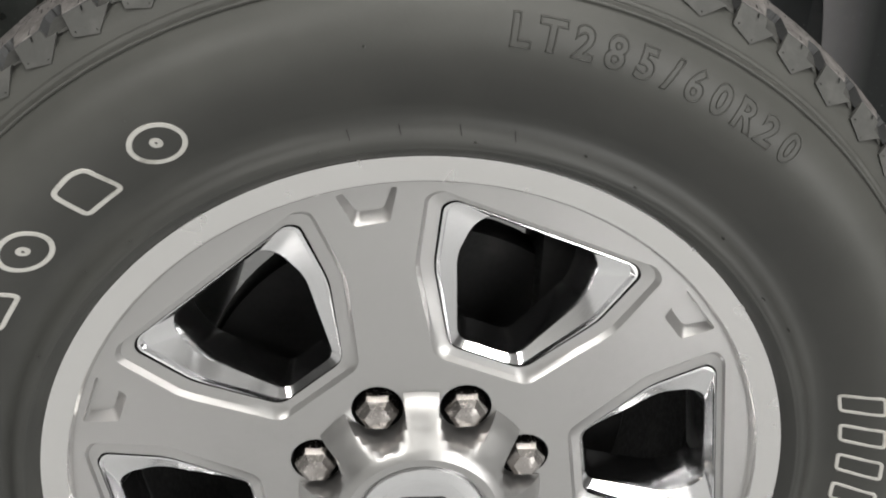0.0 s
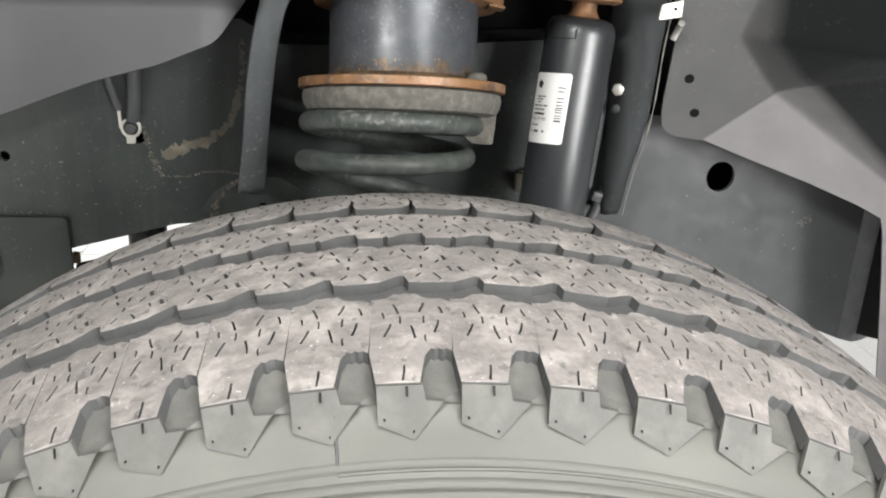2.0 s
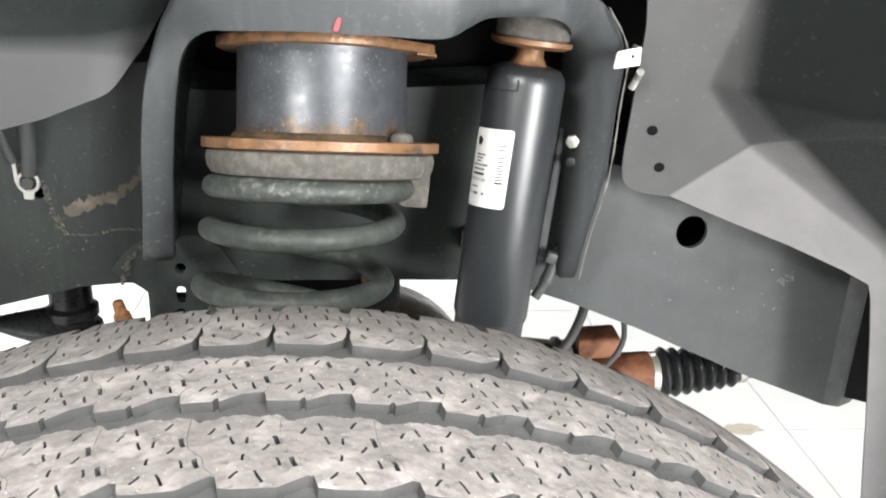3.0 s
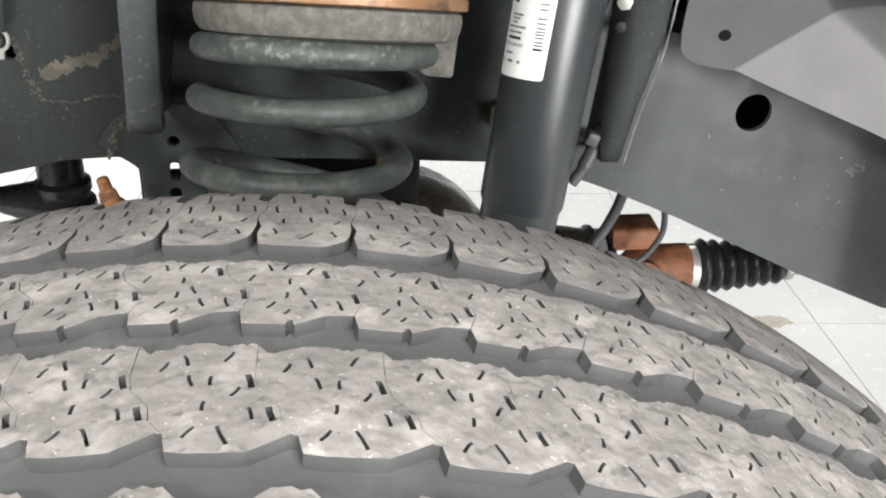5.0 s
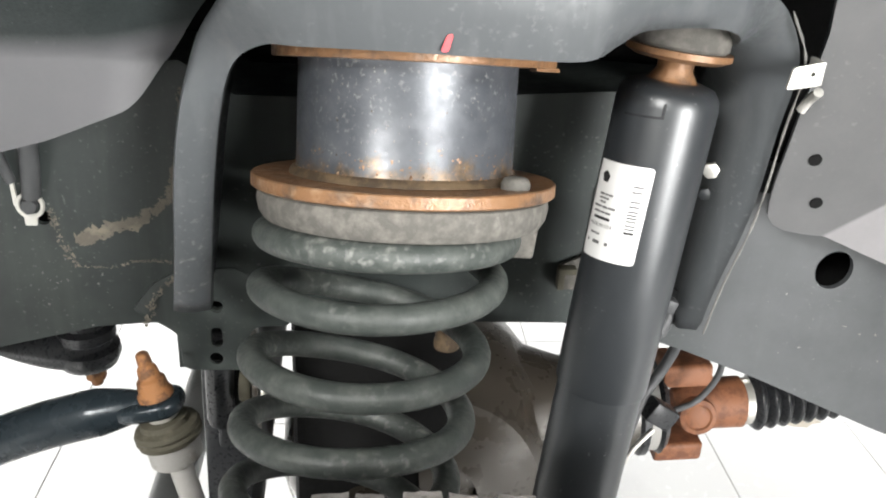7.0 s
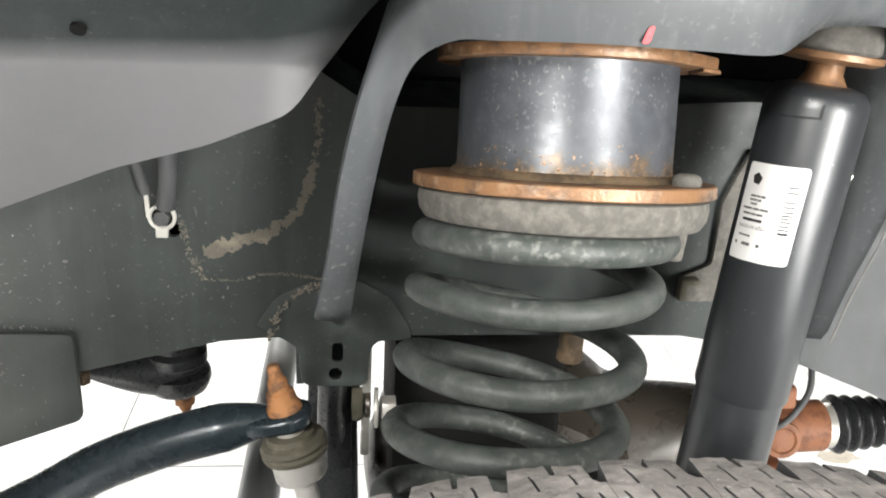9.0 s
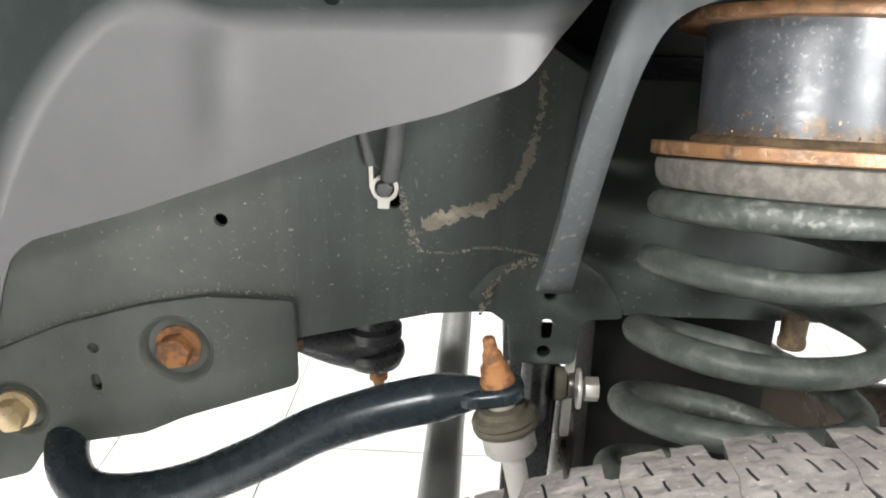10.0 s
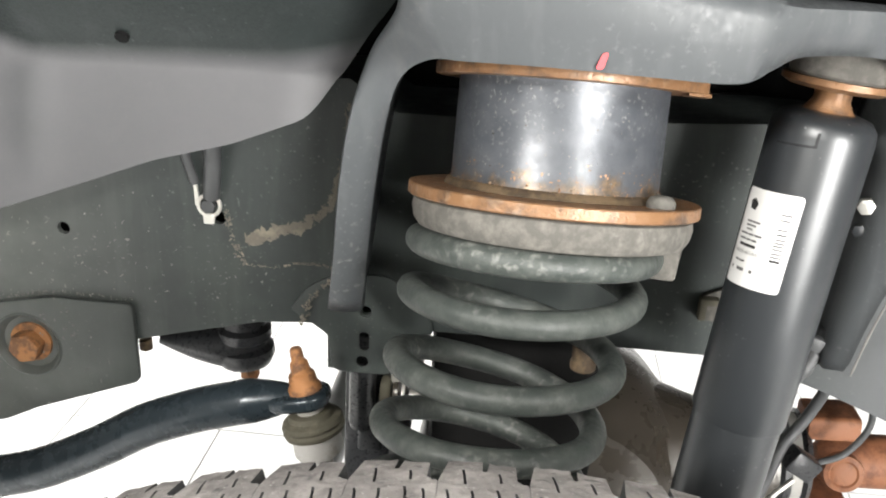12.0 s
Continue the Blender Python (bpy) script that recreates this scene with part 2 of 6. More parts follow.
STICKER = surface("white_sticker", (0.68, 0.68, 0.67), (0.63, 0.63, 0.62), 0.45, big=30, fine=300, bump=0.0)
GREY_INK = surface("grey_ink", (0.10, 0.10, 0.10), (0.16, 0.16, 0.16), 0.6, bump=0.0)
INK = surface("black_ink", (0.022, 0.022, 0.022), (0.04, 0.04, 0.04), 0.6, bump=0.0)
RED_MARK = surface("red_paint_mark", (0.52, 0.07, 0.08), (0.24, 0.09, 0.09), 0.6, big=160, fine=400, bump=0.2, amount=(0.38, 0.56))
ZINC = surface("zinc_steel", (0.55, 0.54, 0.5), (0.42, 0.4, 0.36), 0.4, 0.6, big=60, fine=400, bump=0.1)
YELLOW_ZINC = surface("yellow_zinc_bolt", (0.58, 0.45, 0.27), (0.64, 0.55, 0.40), 0.35, 0.6, big=90, fine=500, bump=0.1)
SWAY = surface("blue_black_bar_enamel", (0.018, 0.0255, 0.031), (0.030, 0.038, 0.043), 0.27, 0.2, big=10, fine=60, bump=0.05, rough_span=0.05,
               specks=(0.12, 0.13, 0.14), speck_scale=60, speck_cut=(0.74, 0.8))
FOOT_RUST = surface("brown_foot_rust", (0.042, 0.028, 0.016), (0.092, 0.062, 0.034), 0.75, big=90, fine=350, bump=0.7, amount=(0.36, 0.5))
BUSHING = surface("dirty_bushing_rubber", (0.075, 0.069, 0.05), (0.14, 0.128, 0.095), 0.8, big=60, fine=300, bump=0.4)
CUP = surface("pale_cast_cup", (0.36, 0.35, 0.33), (0.24, 0.23, 0.2), 0.65, 0.2, big=50, fine=300, bump=0.3)
CAST_RUST = surface("red_oxide_casting", (0.2400, 0.1000, 0.0496), (0.1425, 0.0570, 0.0300), 0.58, big=60, fine=350, bump=0.35, amount=(0.36, 0.52))
BOOT = surface("black_rubber_boot", (0.02, 0.021, 0.023), (0.035, 0.036, 0.038), 0.32, big=40, fine=300, bump=0.1)
AXLE = surface("axle_casting", (0.038, 0.032, 0.025), (0.054, 0.043, 0.031), 0.3, 0.2, big=5, fine=30, bump=0.0, spec=0.6)
STEEL_BAR = surface("grey_steel_tube", (0.23, 0.235, 0.235), (0.16, 0.165, 0.165), 0.4, 0.5, big=12, fine=240, bump=0.1)
CABLE = surface("black_cable", (0.06, 0.062, 0.064), (0.09, 0.09, 0.09), 0.5, big=40, fine=300, bump=0.1)
TILE = surface("white_floor_tile", (0.55, 0.555, 0.56), (0.50, 0.505, 0.51), 0.2, big=3, fine=40, bump=0.02,
               specks=(0.55, 0.54, 0.52), speck_scale=14, speck_cut=(0.66, 0.8))
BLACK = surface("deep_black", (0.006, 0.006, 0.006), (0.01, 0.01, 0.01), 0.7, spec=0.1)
GROUT = surface("grey_grout", (0.3, 0.29, 0.28), (0.22, 0.21, 0.2), 0.85, big=20, fine=200)
WALL = surface("grey_wall_paint", (0.22, 0.22, 0.216), (0.20, 0.20, 0.196), 0.7, big=2, fine=90, bump=0.05)
DUST = surface("caked_dust", (0.15, 0.147, 0.138), (0.29, 0.285, 0.27), 0.9, big=60, fine=300, bump=0.5, spec=0.15)
STAIN = surface("dirty_water_stain", (0.38, 0.35, 0.3), (0.3, 0.27, 0.23), 0.2, big=40, fine=200)


# ---- mesh helpers ----
def mesh_object(name, verts, faces, mats, parent=None, label="", pick=None, sharp=38.0):
    me = bpy.data.meshes.new(name)
    me.from_pydata([tuple(v) for v in verts], [], faces)
    for m in mats if isinstance(mats, (list, tuple)) else [mats]:
        me.materials.append(m)
    if pick is not None:
        me.polygons.foreach_set("material_index", pick)
    me.polygons.foreach_set("use_smooth", [True] * len(me.polygons))
    me.set_sharp_from_angle(angle=radians(sharp))
    me.update()
    ob = new(name, me)
    if parent is not None:
        ob.parent = parent
    if label:
        tagged(ob, label)
    return ob


def part(name, bm, material, parent, label="", sharp=38.0):
    """Links a bmesh as one mesh object under a thing or a part."""
    bmesh.ops.recalc_face_normals(bm, faces=bm.faces[:])
    me = bpy.data.meshes.new(name)
    bm.to_mesh(me)
    bm.free()
    me.materials.append(material)
    me.polygons.foreach_set("use_smooth", [True] * len(me.polygons))
    me.set_sharp_from_angle(angle=radians(sharp))
    ob = new(name, me)
    if parent is not None:
        ob.parent = parent
    if label:
        tagged(ob, label)
    return ob


def thing(name, label, category, group="", kind=""):
    return tagged(new(name), label, category, group, kind)


def lathe(profile, m=None, n=64, closed=False):
    """Verts and faces of a turned body: (radius, height) pairs round the local z axis, placed by m."""
    m = m or Matrix()
    verts, faces, k = [], [], len(profile)
    for i in range(n):
        a = 2 * math.pi * i / n
        for r, h in profile:
            verts.append(m @ Vector((r * math.cos(a), r * math.sin(a), h)))
    for i in range(n):
        j = (i + 1) % n
        for q in range(k if closed else k - 1):
            w = (q + 1) % k
            faces.append((i * k + q, j * k + q, j * k + w, i * k + w))
    return verts, faces


def turned(name, profile, m, material, parent, label="", n=64, sharp=38.0):
    v, f = lathe(profile, m, n)
    bm = bmesh.new()
    vs = [bm.verts.new(p) for p in v]
    for q in f:
        bm.faces.new([vs[i] for i in q])
    bmesh.ops.remove_doubles(bm, verts=bm.verts[:], dist=1e-6)
    return part(name, bm, material, parent, label, sharp)


def axis_pose(a, b):
    """A pose at a whose z axis points to b."""
    d = (Vector(b) - Vector(a)).normalized()
    return Matrix.Translation(a) @ d.to_track_quat("Z", "Y").to_matrix().to_4x4()


def smooth_path(points, steps=8):
    """A Catmull-Rom curve through the points."""
    p = [Vector(q) for q in points]
    p = [2 * p[0] - p[1]] + p + [2 * p[-1] - p[-2]]
    out = []
    for i in range(1, len(p) - 2):
        for s in range(steps):
            t = s / steps
            out.append(0.5 * ((2 * p[i]) + (p[i + 1] - p[i - 1]) * t + (2 * p[i - 1] - 5 * p[i] + 4 * p[i + 1] - p[i + 2]) * t * t
                              + (3 * p[i] - p[i - 1] - 3 * p[i + 1] + p[i + 2]) * t ** 3))
    out.append(p[-2])
    return out


def tube(name, path, radius, material, parent=None, label="", n=16, closed=True):
    """A round bar along a path; radius is a number or one per point."""
    k = len(path)
    rad = radius if isinstance(radius, (list, tuple)) else [radius] * k
    verts, faces = [], []
    side = None
    for i in range(k):
        d = (path[min(i + 1, k - 1)] - path[max(i - 1, 0)]).normalized()
        if side is None:
            side = d.orthogonal().normalized()
        side = (side - d * side.dot(d)).normalized()
        up = d.cross(side)
        for j in range(n):
            a = 2 * math.pi * j / n
            verts.append(path[i] + (side * math.cos(a) + up * math.sin(a)) * rad[i])
    for i in range(k - 1):
        for j in range(n):
            w = (j + 1) % n
            faces.append((i * n + j, i * n + w, i * n + n + w, i * n + n + j))
    if closed:
        faces.append(tuple(reversed(range(n))))
        faces.append(tuple(range((k - 1) * n, k * n)))
    return mesh_object(name, verts, faces, material, parent, label)


def prism_bm(outline, m, depth, bevel=0.0, holes=(), segments=2):
    """An outline in the local xy plane, drawn out by depth along local z, with holes through it and bevelled rims."""
    bm = bmesh.new()
    edges = []
    for loop in (outline, *holes):
        vs = [bm.verts.new((x, y, 0)) for x, y in loop]
        edges += [bm.edges.new((vs[i], vs[(i + 1) % len(vs)])) for i in range(len(vs))]
    if holes:
        bmesh.ops.triangle_fill(bm, use_beauty=True, use_dissolve=False, edges=edges)
    else:
        bm.faces.new([e.verts[0] for e in edges])
    got = bmesh.ops.extrude_face_region(bm, geom=bm.faces[:])
    bmesh.ops.translate(bm, verts=[g for g in got["geom"] if isinstance(g, bmesh.types.BMVert)], vec=(0, 0, depth))
    bmesh.ops.recalc_face_normals(bm, faces=bm.faces[:])
    if bevel:
        rim = [e for e in bm.edges if len(e.link_faces) == 2 and e.calc_face_angle(0) > 0.9]
        bmesh.ops.bevel(bm, geom=rim, offset=bevel, segments=segments, affect="EDGES", profile=0.5)
    bm.transform(m)
    return bm


def circle(cx, cy, r, n=20, ry=None):
    return [(cx + r * math.cos(2 * math.pi * i / n), cy + (ry or r) * math.sin(2 * math.pi * i / n)) for i in range(n)]


def rounded(points, r, n=4):
    """A polygon with its corners rounded off."""
    out, k = [], len(points)
    for i in range(k):
        a, b, c = (Vector(points[(i + j) % k]) for j in (-1, 0, 1))
        ra = min(r, (a - b).length * 0.45, (c - b).length * 0.45)
        p, q = b + (a - b).normalized() * ra, b + (c - b).normalized() * ra
        for s in range(n + 1):
            t = s / n
            out.append(tuple(p * (1 - t) ** 2 + b * 2 * t * (1 - t) + q * t * t))
    return out


# A plane that faces the wheel's outer side: local x runs along x, local y runs up, local z points to the outside.
def facing(y):
    return Matrix(((1, 0, 0, 0), (0, 0, -1, y), (0, 1, 0, 0), (0, 0, 0, 1)))


def hex_bolt(name, at, direction, r, h, material, parent=None, label="", washer=0.0):
    """A hexagon head with a domed top, and a flange where washer is its radius."""
    m = axis_pose(at, Vector(at) + Vector(direction))
    bm = prism_bm([(r * math.cos(a), r * math.sin(a)) for a in [math.pi / 3 * i + 0.2 for i in range(6)]], Matrix.Translation((0, 0, 0.2 * h)), h * 0.8, r * 0.1)
    if washer:
        v, f = lathe([(0.0001, 0), (washer, 0), (washer, 0.2 * h), (r * 0.9, 0.32 * h)], None, 24)
        vs = [bm.verts.new(p) for p in v]
        for q in f:
            bm.faces.new([vs[i] for i in q])
    bm.transform(m)
    return part(name, bm, material, parent, label)

# ---- the room ----
T_W = 0.298
X0, Y0 = 0.6385, 1.0675


def box_bm(a, b, bevel=0.0):
    bm = prism_bm([(a[0], a[1]), (b[0], a[1]), (b[0], b[1]), (a[0], b[1])], Matrix.Translation((0, 0, a[2])), b[2] - a[2], bevel)
    return bm


floor = tagged(part("floor", box_bm((-7, -5, -0.2), (8, 9, -0.003)), GROUT, None), "white square floor tiles with thin grey joints", "floor", kind="structure")
for nm, a, b in (("wall_north", (-7, 9, -0.2), (8, 9.2, 3.4)), ("wall_south", (-7, -5.2, -0.2), (8, -5, 3.4)),
                 ("wall_west", (-7.2, -5.2, -0.2), (-7, 9.2, 3.4)), ("wall_east", (8, -5.2, -0.2), (8.2, 9.2, 3.4))):
    tagged(part(nm, box_bm(a, b), WALL, None), "plain grey painted wall of the workshop", "wall", kind="structure")
tagged(part("ceiling", box_bm((-7.2, -5.2, 3.4), (8.2, 9.2, 3.6)), WALL, None), "plain grey ceiling of the workshop", "ceiling", kind="structure")

# ---- the wheel: axle centre (0, 0.415) in x and z, outer rim lip at y = 0 ----
ZC, RIM, MID = 0.415, 0.2715, 0.118
SPIN = Matrix(((1, 0, 0, 0), (0, 0, 1, 0), (0, 1, 0, ZC), (0, 0, 0, 1)))   # local z to +y (inwards), local y up
wheel = thing("wheel", "truck wheel with a dusty all-terrain tyre on a silver alloy rim", "wheel")

# Half the section of the tyre from the bead to the foot of the tread: (y from the rim lip, radius).
SIDE = [(0.010, 0.262), (0.004, 0.2690), (-0.002, 0.2725), (-0.0070, 0.2765), (-0.0092, 0.2805), (-0.0088, 0.2845), (-0.0050, 0.2885), (-0.0015, 0.2930), (-0.0010, 0.2985), (-0.0040, 0.3060),
        (-0.0110, 0.3170), (-0.0190, 0.3285), (-0.0245, 0.3390), (-0.0264, 0.3490), (-0.0240, 0.3600), (-0.0184, 0.3690), (-0.0127, 0.3745), (-0.0098, 0.3785), (-0.0055, 0.3805), (-0.0030, 0.3838), (0.0, 0.3885)]


def side_y(r):
    """How far out the sidewall stands at radius r."""
    for (y0, r0), (y1, r1) in zip(SIDE, SIDE[1:]):
        if r0 <= r <= r1:
            return y0 + (y1 - y0) * (r - r0) / (r1 - r0)
    return SIDE[-1][0]


def crown(y):
    """The tread's radius across its width."""
    return 0.4205 - (0.0085 if y < MID else 0.0066) * (abs(y - MID) / 0.0945) ** 3


GROOVE = 0.0055
prof = [(r, y) for y, r in SIDE] + [(0.3938, 0.0035), (0.3985, 0.0090), (0.4068, 0.0240), (0.4080, 0.0285)]
prof += [(crown(y) - GROOVE, y) for y in np.linspace(0.034, MID, 9)]
prof += [(r, 2 * MID - y) for r, y in reversed(prof[:-1])]
tyre = turned("tyre", prof, SPIN, RUBBER, wheel, "black rubber tyre with a dusty tread", 220, 60)

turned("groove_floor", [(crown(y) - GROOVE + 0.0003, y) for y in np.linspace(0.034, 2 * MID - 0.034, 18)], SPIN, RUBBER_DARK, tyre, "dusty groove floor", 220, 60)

# A raised bead line and fine moulding ribs near the rim.
for rr, hh in ((0.2785, 0.0007), (0.3772, 0.0027), (0.3815, 0.0014)):
    ring = [(rr - 0.0016, side_y(rr - 0.0016) + 0.0002), (rr - 0.0006, side_y(rr) - hh), (rr + 0.0006, side_y(rr) - hh), (rr + 0.0016, side_y(rr + 0.0016) + 0.0002)]
    turned("moulding_ring", ring, SPIN, RUBBER, tyre, "", 200, 80)

# Tread pitches round the tyre, in degrees clockwise from the top.
PITCH = [4.6, 4.6, 4.5, 4.4, 4.3, 4.4, 4.8, 4.7, 5.2, 5.3, 5.6]


def pitch_edges():
    edges, a, k = [-1.2], -1.2, 5
    while a < 174:
        a += PITCH[k] if k < len(PITCH) else (4.9, 5.3, 4.6)[k % 3]
        k += 1
        edges.append(a)
    b, k = -1.2, 4
    while b > -178:
        b -= PITCH[k] if k >= 0 else (4.7, 5.1, 4.9)[k % 3]
        k -= 1
        edges.insert(0, b)
    return edges


EDGES = pitch_edges()


def slot(cx, cy, length, angle, w=0.0009):
    """A short thin sipe with a slight kink."""
    d = Vector((math.cos(angle), math.sin(angle))) * length / 2
    s = Vector((-d.y, d.x)).normalized() * w / 2
    c = Vector((cx, cy))
    k = c + d * 0.2 + s.normalized() * (0.0002 if int(cx * 1e5) % 2 else -0.0002)
    return [tuple(c - d - s), tuple(k - s), tuple(c + d - s), tuple(c + d + s), tuple(k + s), tuple(c - d + s)]


def block_mesh(name, outline, sipes, drop):
    """One tread block: an outline in (along, across) with open sipes, wrapped on the crown. Its top is dusty, its flanks are bare."""
    straight = [[s[0], s[2], s[3], s[5]] for s in sipes]
    for cuts in (sipes, straight, straight[:-1], straight[:4], []):
        bm = bmesh.new()
        edges, loops = [], []
        for loop in (outline, *cuts):
            vs = [bm.verts.new((x, y, 0)) for x, y in loop]
            loops.append(vs)
            edges += [bm.edges.new((vs[i], vs[(i + 1) % len(vs)])) for i in range(len(vs))]
        bmesh.ops.triangle_fill(bm, use_beauty=True, use_dissolve=False, edges=edges)
        whole = abs(sum(x0 * y1 - x1 * y0 for (x0, y0), (x1, y1) in zip(outline, outline[1:] + outline[:1]))) / 2
        if 0.80 * whole < sum(f.calc_area() for f in bm.faces) < 1.001 * whole:
            break
        bm.free()
    top = bm.faces[:]
    for f in top:
        f.normal_update()
        if f.normal.z < 0:
            f.normal_flip()
    for vs in loops:
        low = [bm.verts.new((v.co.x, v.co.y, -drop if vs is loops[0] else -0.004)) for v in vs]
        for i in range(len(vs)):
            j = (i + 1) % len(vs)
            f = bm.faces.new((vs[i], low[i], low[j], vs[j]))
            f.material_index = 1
    # lower the outer rim a touch, so that its edge is worn round
    ends = [v.co.y for v in loops[0]]
    for v in loops[0]:
        if v.co.y < min(ends) + 0.008 or v.co.y > max(ends) - 0.005:
            v.co.z -= 0.0005
    for v in bm.verts:
        s, y, h = v.co
        a = s / 0.42
        r = crown(y) + h
        v.co = (r * math.sin(a), y, r * math.cos(a))
    me = bpy.data.meshes.new(name)
    bm.to_mesh(me)
    bm.free()
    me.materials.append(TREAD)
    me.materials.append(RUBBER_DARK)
    return me


# One pitch of each row: its near and far edge, the slit to the next block (from the near edge to the far one), and its sipes.
# Places are (share of the pitch, share of the row's width); sipes add a length in millimetres and an angle.
RIBS = {
    "rib_out": dict(
        low=0.0712, wide=0.0425,
        near=[(0.05, 0.015), (0.20, 0.0), (0.45, 0.004), (0.64, 0.015), (0.80, 0.09), (0.94, 0.16)],
        slit=[(1.0, 0.15), (0.87, 0.25), (0.83, 0.37), (0.65, 0.52), (0.60, 0.66), (0.575, 0.985)],
        far=[(0.44, 1.0), (0.30, 0.975), (0.14, 1.0), (-0.05, 0.985), (-0.20, 0.93), (-0.34, 0.905)],
        sipes=[(0.26, 0.60, 3.6, 1.62), (0.25, 0.37, 3.4, 1.55), (0.02, 0.80, 4.6, 1.95), (0.10, 0.60, 4.6, 1.95), (0.36, 0.84, 4.5, 1.15), (0.19, 0.15, 4.2, 1.0), (0.44, 0.13, 6.6, 2.05), (0.62, 0.31, 4.4, 1.9),
               (0.47, 0.50, 3.8, 1.1), (-0.14, 0.74, 4.0, 1.2)],
        gaps=[(0.775, 0.31, 5.4, 1.9), (0.565, 0.60, 5.6, 1.88)]),
    "rib_in": dict(
        low=0.1235, wide=0.0370,
        near=[(0.03, 0.0), (0.24, 0.0), (0.40, 0.004), (0.425, 0.06), (0.455, 0.065), (0.475, 0.0), (0.60, 0.07), (0.74, 0.145), (0.90, 0.165)],
        slit=[(0.985, 0.17), (1.05, 0.36), (1.03, 0.45), (0.81, 0.67), (0.755, 0.80), (0.75, 0.965)],
        far=[(0.64, 1.0), (0.50, 0.965), (0.36, 0.925), (0.28, 0.97), (0.14, 1.0), (-0.04, 0.99), (-0.17, 0.945)],
        sipes=[(0.17, 0.84, 4.0, 1.95), (0.38, 0.62, 3.4, 1.6), (0.37, 0.40, 3.4, 1.58), (0.51, 0.47, 4.6, 2.0), (0.62, 0.28, 4.6, 2.0), (0.32, 0.86, 3.4, 1.1), (0.40, 0.16, 3.0, 1.0), (0.25, 0.25, 4.0, 1.05),
               (0.85, 0.28, 5.0, 1.9), (0.03, 0.66, 4.0, 1.2), (0.55, 0.80, 4.2, 1.2)],
        gaps=[(0.985, 0.40, 5.6, 1.88), (0.70, 0.76, 5.2, 1.88)]),
    "shoulder_in": dict(
        low=0.1715, wide=0.0620,
        near=[(0.035, 0.012), (0.30, 0.0), (0.66, 0.0), (0.74, 0.02), (0.90, 0.095)],
        slit=[(0.965, 0.135), (0.985, 0.24), (0.945, 0.36), (1.0, 0.52), (0.98, 0.70)],
        far=[(0.85, 0.74), (0.83, 0.955), (0.52, 0.985), (0.505, 0.84), (0.455, 0.84), (0.44, 1.0), (0.04, 0.985)],
        sipes=[(0.50, 0.12, 6.5, 0.95), (0.78, 0.16, 4.6, 2.0), (0.17, 0.17, 4.6, 1.9), (0.23, 0.33, 4.2, 1.6), (0.52, 0.36, 5.2, 1.75), (0.80, 0.34, 4.2, 1.15), (0.12, 0.53, 6.4, 1.75), (0.38, 0.54, 5.4, 1.7),
               (0.66, 0.55, 6.8, 1.75), (0.86, 0.54, 5.6, 1.75), (0.26, 0.76, 9.0, 1.72), (0.66, 0.76, 6.0, 1.72)],
        gaps=[]),
}


def row_shape(kind, p, p0):
    """Outline and sipes of one block for a pitch of p metres (the one before it: p0), by the row it stands in."""
    q = p / 0.034
    if kind == "shoulder_out":
        out = [(-0.0018 * q, 0.0222), (0.0002, 0.0085), (0.0178 * q, 0.0085), (0.0206 * q, 0.0205), (0.0232 * q, 0.0242), (0.0296 * q, 0.0242),
               (0.0318 * q, 0.0228), (0.0340 * q, 0.054), (0.030 * q, 0.0565), (0.022 * q, 0.0585), (0.019 * q, 0.0615), (0.010 * q, 0.0615), (0.006 * q, 0.058), (0.0, 0.0565)]
        sip = [slot(0.0115 * q, 0.0125, 0.007, 1.45), slot(0.006 * q, 0.035, 0.008, 1.2), slot(0.0165 * q, 0.034, 0.008, 1.75), slot(0.0265 * q, 0.037, 0.008, 1.3),
               slot(0.010 * q, 0.049, 0.007, 1.85), slot(0.021 * q, 0.050, 0.007, 1.25), slot(0.029 * q, 0.048, 0.005, 1.8),
               slot(0.0115 * q, 0.0415, 0.005, 1.6, 0.0007), slot(0.0215 * q, 0.0415, 0.005, 1.5, 0.0007), slot(0.0045 * q, 0.0445, 0.004, 1.7, 0.0007), slot(0.0215 * q, 0.030, 0.004, 1.6, 0.0007)]
        row_low = 0.0085
    else:
        row = RIBS[kind]
        row_low, wide = row["low"], row["wide"]

        def at(u, v, pitch, push=0.0):
            return (u * pitch + push, row_low + v * wide)

        gaps = [0.0009 if kind == "shoulder_in" and v < 0.3 else 0.00009 for u, v in row["slit"]]
        left = [at(u - 1.0, v, p0, g) for (u, v), g in zip(row["slit"], gaps)]
        out = [left[0]] + [at(u, v, p) for u, v in row["near"]] + [at(u, v, p, -g) for (u, v), g in zip(row["slit"], gaps)]
        out += [at(u, v, p if u > 0 else p0) for u, v in row["far"]] + left[:0:-1]
        sip = [slot(*at(u, v, p), ln * (0.0013 if kind == "shoulder_in" and v > 0.5 else 0.00105), an, 0.0010) for u, v, ln, an in row["sipes"]]
        sip += [slot(*at(u, v, p), ln * 0.001, an, 0.0017) for u, v, ln, an in row["gaps"]]
    rnd = random.Random(len(kind) * 7 + int(p * 1e5))
    # worn, uneven groove edges
    fine = []
    for (x0, y0), (x1, y1) in zip(out, out[1:] + out[:1]):
        fine.append((x0, y0))
        if abs(x1 - x0) > 0.004 and y0 > row_low + 0.012 and abs(y1 - y0) < 0.004:
            fine += [(x0 + (x1 - x0) * u, y0 + (y1 - y0) * u + rnd.uniform(-0.0011, 0.0005)) for u in (0.25, 0.5, 0.75)]
    return fine, sip


